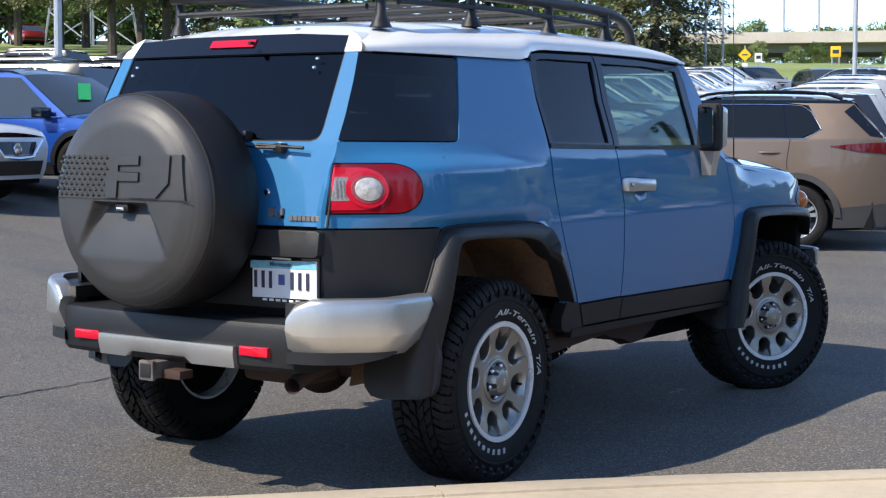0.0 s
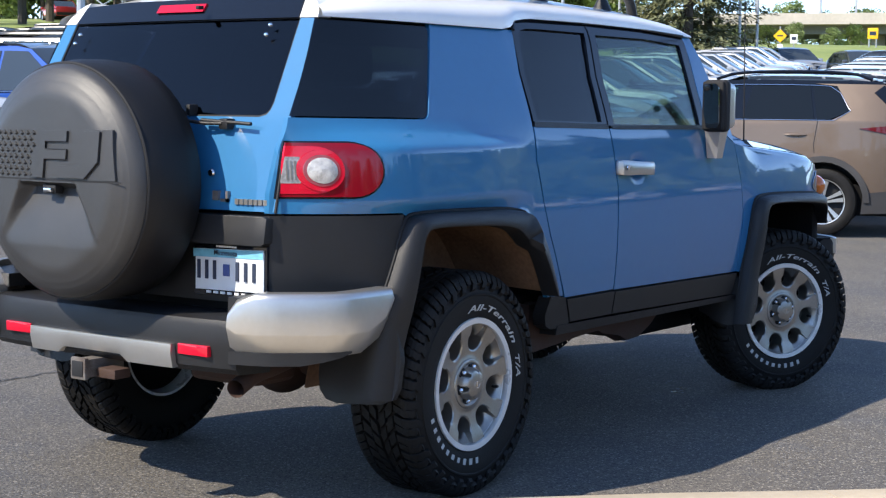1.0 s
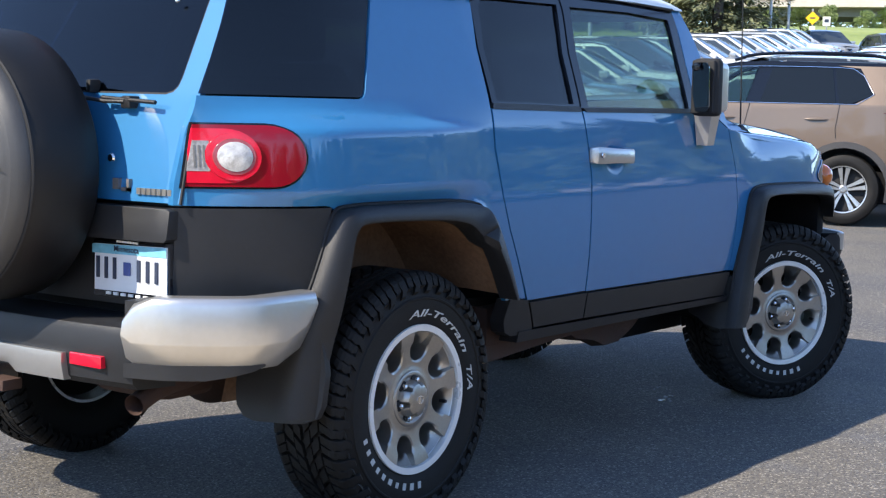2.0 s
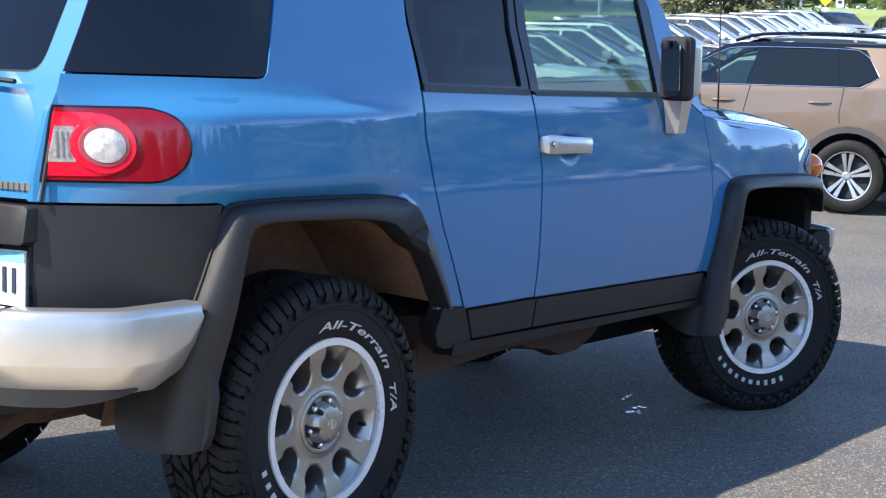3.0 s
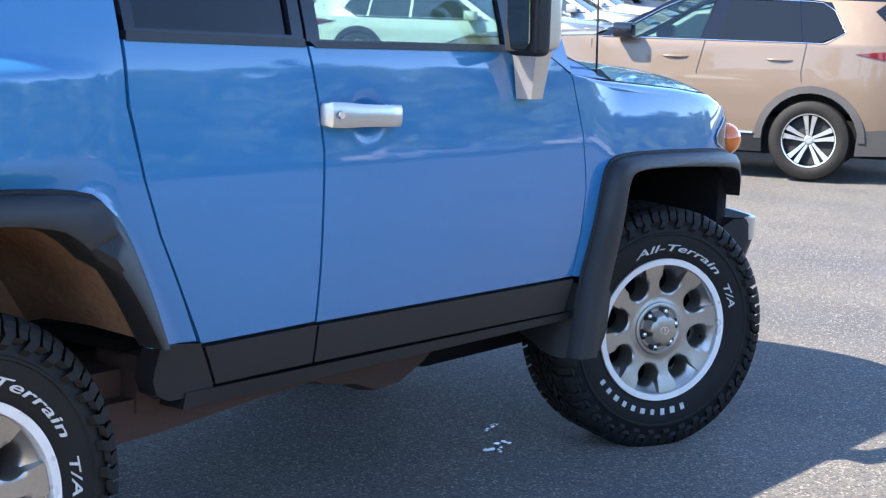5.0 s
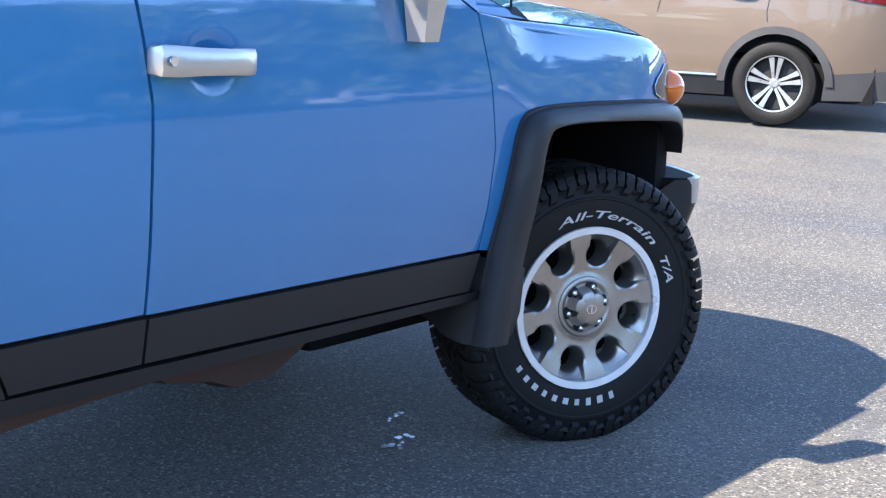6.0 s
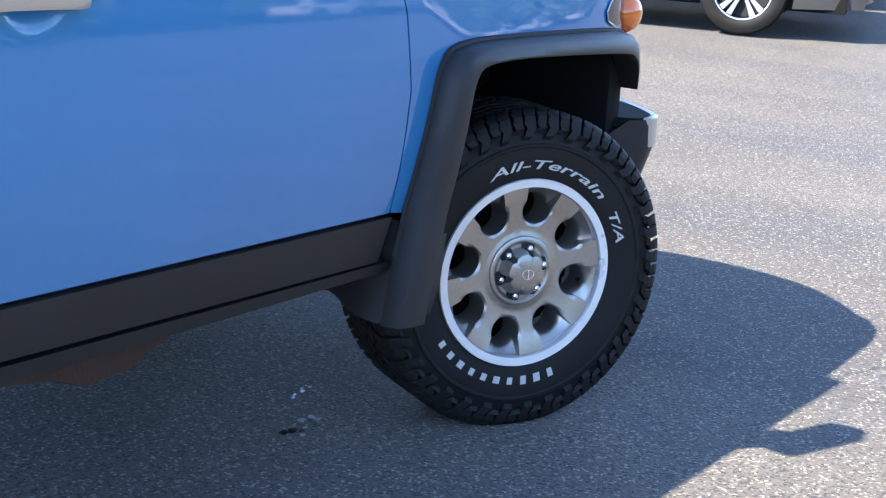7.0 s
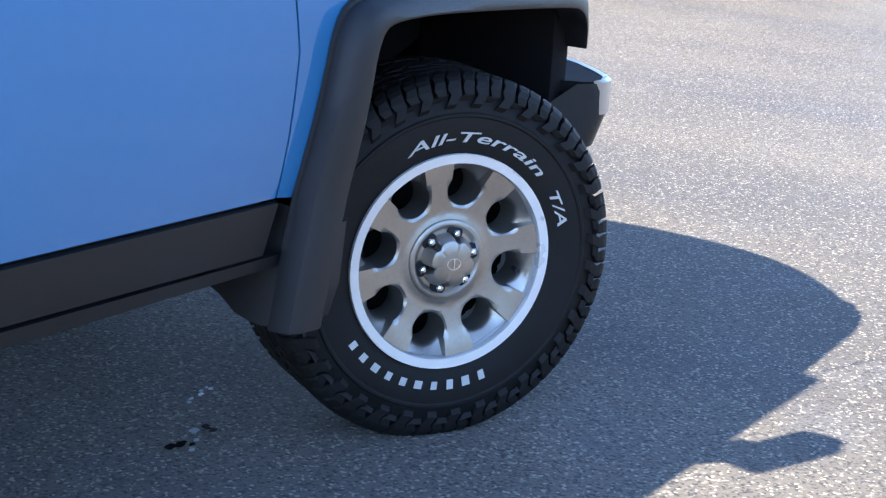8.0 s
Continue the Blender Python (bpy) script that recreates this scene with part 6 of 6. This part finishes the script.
BRIDGE = thing("road_bridge", "pale concrete highway bridge over the grass", "bridge")
def along(az, d, up=0.0):
    a = radians(az)
    return Vector((-4.97 + d * math.cos(a), -4.02 + d * math.sin(a), 1.32 + up))
a, b = along(27.5, 140, 0), along(10, 140, 0)
u = (b - a).normalized()
nrm = Vector((-u.y, u.x, 0))
def span(z0, z1, off, half):
    bm = bmesh.new()
    loft([[p + nrm * (off - half) + Vector((0, 0, z0)), p + nrm * (off + half) + Vector((0, 0, z0)), p + nrm * (off + half) + Vector((0, 0, z1)), p + nrm * (off - half) + Vector((0, 0, z1))] for p in (a - u * 60, b + u * 120)], bm, close=True, caps=True)
    return bm
part("girder", span(6.6, 7.3, 0, 4.6), mat("girder_grey", (0.22, 0.22, 0.23), 0.8, vary=0.1, scale=0.3), BRIDGE)
part("deck", span(7.3, 7.6, 0, 6.2), PALE, BRIDGE)
part("parapet", span(7.6, 8.2, -6.0, 0.2), PALE, BRIDGE)
for az in (29.5, 25.1, 20.8, 16.0):
    p = along(az, 137)
    part("pier", bevel_all(box((p.x - 1.2, p.y - 1.2, 2.0), (p.x + 1.2, p.y + 1.2, 8.0)), 0.3), PALE, BRIDGE)
for az, d in ((26.3, 140), (24.6, 138), (22.4, 137), (21.2, 136), (20.0, 134)):
    p = along(az, d)
    lamp = thing("bridge_lamp", "thin grey lamp post on the bridge", "street lamp", "lamps along the bridge")
    lamp.matrix_world = pose(p.x, p.y, 8.85)
    part("post", tube([(0, 0, 0), (0, 0, 5.5)], 0.10, 6), STEEL, lamp)
    part("lamp_head", box((-0.3, -0.3, 5.4), (0.3, 0.3, 5.7), 0.05), STEEL, lamp)

# lamp posts in the lot
def lot_lamp(az, d, r, h):
    p = along(az, d)
    lamp = thing("street_lamp", "tall grey steel car-park lamp post", "street lamp", "car park lamp posts")
    lamp.matrix_world = pose(p.x, p.y, ground_z(p.x, p.y) - 0.05)
    part("post", tube([(0, 0, 0), (0, 0, h)], [r, r * 0.7], 10), STEEL, lamp)
    part("post_base", tube([(0, 0, 0), (0, 0, 0.7)], r * 2.2, 14), PALE, lamp)
    part("arm", tube([(-0.9, 0, h), (0.9, 0, h)], 0.05, 6), STEEL, lamp)
    for s in (-1, 1):
        part("lamp_head", bevel_all(box((s * 1.2 - 0.35, -0.17, h - 0.06), (s * 1.2 + 0.35, 0.17, h + 0.08)), 0.03), STEEL, lamp)
for az, d, r, h in ((48.05, 42, 0.115, 10), (19.95, 58, 0.085, 12), (25.1, 72, 0.07, 9), (24.5, 75, 0.07, 9.5), (31.3, 70, 0.09, 8.5), (29.3, 74, 0.08, 8.8)):
    lot_lamp(az, d, r, h)

# road signs
def road_sign(az, d, up, kind):
    p = along(az, d, up)
    g = ground_z(p.x, p.y)
    face = az + 180
    sg = thing("road_sign", {"d": "yellow diamond warning sign on a post", "w": "small white road sign with dark bars", "y": "yellow rectangular road sign on two posts"}[kind], "road sign")
    sg.matrix_world = pose(p.x, p.y, g, 0, 0, face)
    z = p.z - g
    if kind == "d":
        part("board", loft([[(o, 0.36 * math.cos(q), z + 0.36 * math.sin(q)) for q in [math.pi / 2 * k for k in range(4)]] for o in (0.03, 0.05)], close=True, caps=True), SIGNYELLOW, sg)
        part("bars", box((0.052, -0.15, z - 0.03), (0.058, 0.15, z + 0.04)), INK, sg)
        part("small_board", box((0.03, -0.15, z - 0.70), (0.05, 0.15, z - 0.44)), SIGNWHITE, sg)
        part("post", tube([(0, 0, 0), (0, 0, z + 0.5)], 0.04, 6), STEEL, sg)
    elif kind == "w":
        part("board", box((0.03, -0.2, z - 0.25), (0.05, 0.2, z + 0.25), 0.01), SIGNWHITE, sg)
        part("bars", box((0.052, -0.12, z - 0.06), (0.058, 0.12, z + 0.12)), INK, sg)
        part("post", tube([(0, 0, 0), (0, 0, z)], 0.04, 6), STEEL, sg)
    else:
        part("board", box((0.03, -0.32, z - 0.34), (0.05, 0.32, z + 0.34), 0.01), SIGNYELLOW, sg)
        part("bars", box((0.052, -0.2, z - 0.12), (0.058, 0.2, z + 0.12)), INK, sg)
        for s in (-1, 1):
            part("post", tube([(0, s * 0.22, 0), (0, s * 0.22, z)], 0.05, 6), STEEL, sg)
road_sign(23.72, 88, 4.22, "d")
road_sign(23.25, 90, 4.15, "w")
road_sign(20.60, 104, 5.15, "y")
# lattice mast among the trees
mast = thing("lattice_mast", "grey lattice mast between the spruces", "mast")
p = along(46.9, 120)
mast.matrix_world = pose(p.x, p.y, ground_z(p.x, p.y))
for sx, sy in ((-1, -1), (1, -1), (1, 1), (-1, 1)):
    part("leg", tube([(sx * 2.4, sy * 2.4, 0), (sx * 0.7, sy * 0.7, 16)], 0.09, 5), STEEL, mast)
for k in range(6):
    z0, z1 = k * 2.5, k * 2.5 + 2.5
    w0, w1 = 2.4 - 1.7 * z0 / 16, 2.4 - 1.7 * z1 / 16
    for s in (-1, 1):
        part("brace", tube([(-w0, s * w0, z0), (w1, s * w1, z1)], 0.05, 4), STEEL, mast)
        part("brace", tube([(s * w0, -w0, z0), (s * w1, w1, z1)], 0.05, 4), STEEL, mast)


# ---- trees ----
def spruce(name, seed, h, r, clear=0.07):
    rng = random.Random(seed)
    t = thing(name, "tall dark spruce with drooping boughs", "tree", "spruces by the bank")
    part("trunk", tube([(0, 0, -0.3), (0.05, 0, h * 0.5), (0, 0, h * 0.97)], [0.28, 0.16, 0.03], 8), BARK, t)
    verts, faces = [], []
    z = h * clear
    while z < h:
        k = 1 - z / h
        n = 5 + int(6 * k)
        for i in range(n):
            a = rng.uniform(0, 2 * math.pi)
            L = r * (k ** 0.75) * rng.uniform(0.6, 1.12) + 0.25
            zz = z + rng.uniform(-0.3, 0.3)
            steps = max(3, int(L / 0.28))
            for s in range(steps):
                q = (s + 0.5) / steps
                c = Vector((math.cos(a) * L * q, math.sin(a) * L * q, zz - 0.32 * L * q + 0.10 * L * q * q))
                for _ in range(9):
                    d = Vector((math.cos(a + rng.uniform(-1.2, 1.2)), math.sin(a + rng.uniform(-1.2, 1.2)), rng.uniform(-0.75, 0.15))).normalized()
                    sd = Vector((-d.y, d.x, rng.uniform(-0.4, 0.4))).normalized()
                    ln, wd = rng.uniform(0.16, 0.34), rng.uniform(0.035, 0.07)
                    i0 = len(verts)
                    o = c + Vector((rng.uniform(-0.2, 0.2), rng.uniform(-0.2, 0.2), rng.uniform(-0.14, 0.1)))
                    verts += [o - sd * wd, o + d * ln * 0.5 - sd * wd * 0.8, o + d * ln, o + d * ln * 0.5 + sd * wd * 0.8, o + sd * wd]
                    faces.append((i0, i0 + 1, i0 + 2, i0 + 3, i0 + 4))
        z += 0.30 + 0.25 * k
    me = bpy.data.meshes.new("crown")
    me.from_pydata([tuple(v) for v in verts], [], faces)
    me.materials.append(SPRUCE)
    cr = new("crown", me)
    cr.parent = t
    return t


def leafy(name, seed, h, r, low=0.25):
    rng = random.Random(seed)
    t = thing(name, "leafy green broadleaf tree with an uneven crown", "tree", "broadleaf trees")
    part("trunk", tube([(0, 0, -0.3), (0.1, 0.05, h * 0.3), (0.0, 0.1, h * 0.75)], [0.24, 0.18, 0.05], 8), BARK, t)
    verts, faces = [], []
    blobs = []
    for _ in range(34):
        a, q = rng.uniform(0, 6.283), math.sqrt(rng.random())
        zz = rng.uniform(low, 1.0)
        rad = r * (1 - 0.55 * abs(zz - 0.5) / 0.5) * q
        blobs.append((Vector((math.cos(a) * rad, math.sin(a) * rad, h * zz)), rng.uniform(0.16, 0.30) * r))
    for c, br in blobs[:9]:
        part("limb", tube([(0, 0, h * 0.28), tuple(c * 0.5 + Vector((0, 0, h * 0.2))), tuple(c)], [0.08, 0.05, 0.02], 5), BARK, t)
    for c, br in blobs:
        for _ in range(150):
            d = Vector((rng.gauss(0, 1), rng.gauss(0, 1), rng.gauss(0, 0.8))).normalized() * br * rng.uniform(0.55, 1.15)
            o = c + d
            e1 = Vector((rng.gauss(0, 1), rng.gauss(0, 1), rng.gauss(0, 1))).normalized()
            e2 = e1.orthogonal().normalized()
            s = rng.uniform(0.10, 0.22)
            i0 = len(verts)
            verts += [o - e1 * s, o - e2 * s * 0.6, o + e1 * s, o + e2 * s * 0.6]
            faces.append((i0, i0 + 1, i0 + 2, i0 + 3))
    me = bpy.data.meshes.new("crown")
    me.from_pydata([tuple(v) for v in verts], [], faces)
    me.materials.append(LEAF)
    cr = new("crown", me)
    cr.parent = t
    return t


S1, S2, S3 = spruce("spruce", 1, 16, 3.6), spruce("spruce", 2, 13, 3.2), spruce("spruce", 5, 17, 3.4, 0.20)
L1, L2, L3 = leafy("broadleaf_tree", 3, 8.5, 4.2), leafy("broadleaf_tree", 4, 6.5, 3.6), leafy("broadleaf_tree", 6, 5.0, 3.4, 0.04)


def plant(src, first, p, turn, s=1.0):
    m = pose(p[0], p[1], ground_z(p[0], p[1]), 0, 0, turn)
    ob = src if first else copy_thing(src, m)
    ob.matrix_world = m @ Matrix.Scale(s, 4)


rng = random.Random(21)
todo = []
for az, d, src, s in ((50.3, 98, S3, 1.0), (49.4, 112, S3, 1.1), (48.0, 92, S3, 1.05), (47.1, 108, S3, 1.1), (46.2, 90, S3, 1.0), (45.2, 104, S3, 1.1), (44.3, 92, S3, 1.0), (43.0, 96, S2, 1.1), (51.5, 104, S3, 1.0), (52.6, 96, S3, 1.1), (51.0, 136, L3, 1.5), (49.6, 132, L3, 1.4), (48.2, 136, L3, 1.5), (46.9, 133, L3, 1.4), (45.6, 136, L3, 1.5), (44.2, 133, L3, 1.4), (50.3, 150, L1, 1.3), (48.9, 150, L1, 1.4), (47.5, 150, L1, 1.3), (46.2, 150, L1, 1.4), (44.9, 150, L1, 1.3),
                      (27.9, 74, S1, 0.9), (26.9, 70, S2, 1.05), (26.2, 78, S1, 0.92), (28.9, 90, L1, 1.0), (30.0, 92, L2, 1.2), (31.2, 95, L1, 1.0), (32.5, 92, L2, 1.2), (34.0, 90, L1, 1.1), (36, 88, L1, 1.1), (38, 86, S1, 1.0), (40, 84, L1, 1.1), (41.5, 84, S2, 1.1),
                      (23.5, 175, L1, 0.8), (22.4, 178, L1, 0.7), (21.0, 176, L2, 0.9), (20.2, 180, L1, 0.75), (19.0, 178, L1, 0.8),
                      (25.2, 128, L2, 0.28), (24.2, 130, L2, 0.32), (23.2, 130, L2, 0.35), (22.0, 128, L2, 0.28), (21.2, 132, L2, 0.35), (18.6, 128, L2, 0.3)):
    todo.append((src, along(az, d), s))
for i in range(84):  # the belt of trees across the road, mirrored in the paint
    x = -60 + (i % 42) * 5.0 + rng.uniform(-2, 2)
    todo.append(((L1, L1, S2, L1, L2)[i % 5], Vector((x, (-46 if i < 42 else -58) + rng.uniform(-4, 4), 0)), rng.uniform(0.62, 0.95) * (1.6 if x > 30 else 1.0)))
for i in range(56):  # low growth along the belt's foot
    todo.append((L3, Vector((-62 + i * 3.7 + rng.uniform(-1, 1), -43 + rng.uniform(-2, 2), 0)), rng.uniform(0.8, 1.2)))
for i in range(26):  # trees at the lot's other end, behind the viewer
    todo.append(((L1, S2, L2)[i % 3], Vector((-66 + rng.uniform(-5, 5), -62 + i * 4.6, 0)), rng.uniform(0.95, 1.3)))
done = set()
for src, p, s in todo:
    plant(src, src.name not in done, p, rng.uniform(0, 360), s)
    done.add(src.name)

# ---- marks on the asphalt ----
def splash(x, y, sx, sy, seed, ang, dark=False):
    rng = random.Random(seed)
    s = tagged(new("wet_splash"), "small shiny wet splash on the asphalt", "puddle", "wet marks under the car")
    s.matrix_world = pose(x, y, 0, 0, 0, ang)
    for k in range(9):
        bm = bmesh.new()
        cx, cy, r = rng.gauss(0, sx), rng.gauss(0, sy), rng.uniform(0.25, 0.7) * sy
        bm.faces.new([bm.verts.new((cx + 1.6 * r * math.cos(q) * rng.uniform(0.7, 1.2), cy + r * math.sin(q) * rng.uniform(0.7, 1.2), 0.004 + 0.0004 * k)) for q in [2 * math.pi * i / 11 for i in range(11)]])
        part("droplet", bm, OIL if dark and k % 3 else WET, s)
splash(2.283, -0.504, 0.045, 0.018, 1, 20, True)
splash(2.497, -0.324, 0.030, 0.010, 2, 20)
crack = tagged(new("asphalt_crack"), "thin dark crack in the grey asphalt", "crack")
rng = random.Random(4)
for k in range(9):
    bm, x0 = bmesh.new(), -0.9 + 0.34 * k
    pts = [(x0 + 0.085 * i, 2.14 + 0.04 * (x0 + 0.085 * i) + rng.uniform(-0.02, 0.02), rng.uniform(0.004, 0.011)) for i in range(5)]
    loft([[(x, y - w, 0.004) for x, y, w in pts], [(x, y + w, 0.004) for x, y, w in pts]], bm)
    part("crack_piece", bm, SEAM, crack, smooth=0)
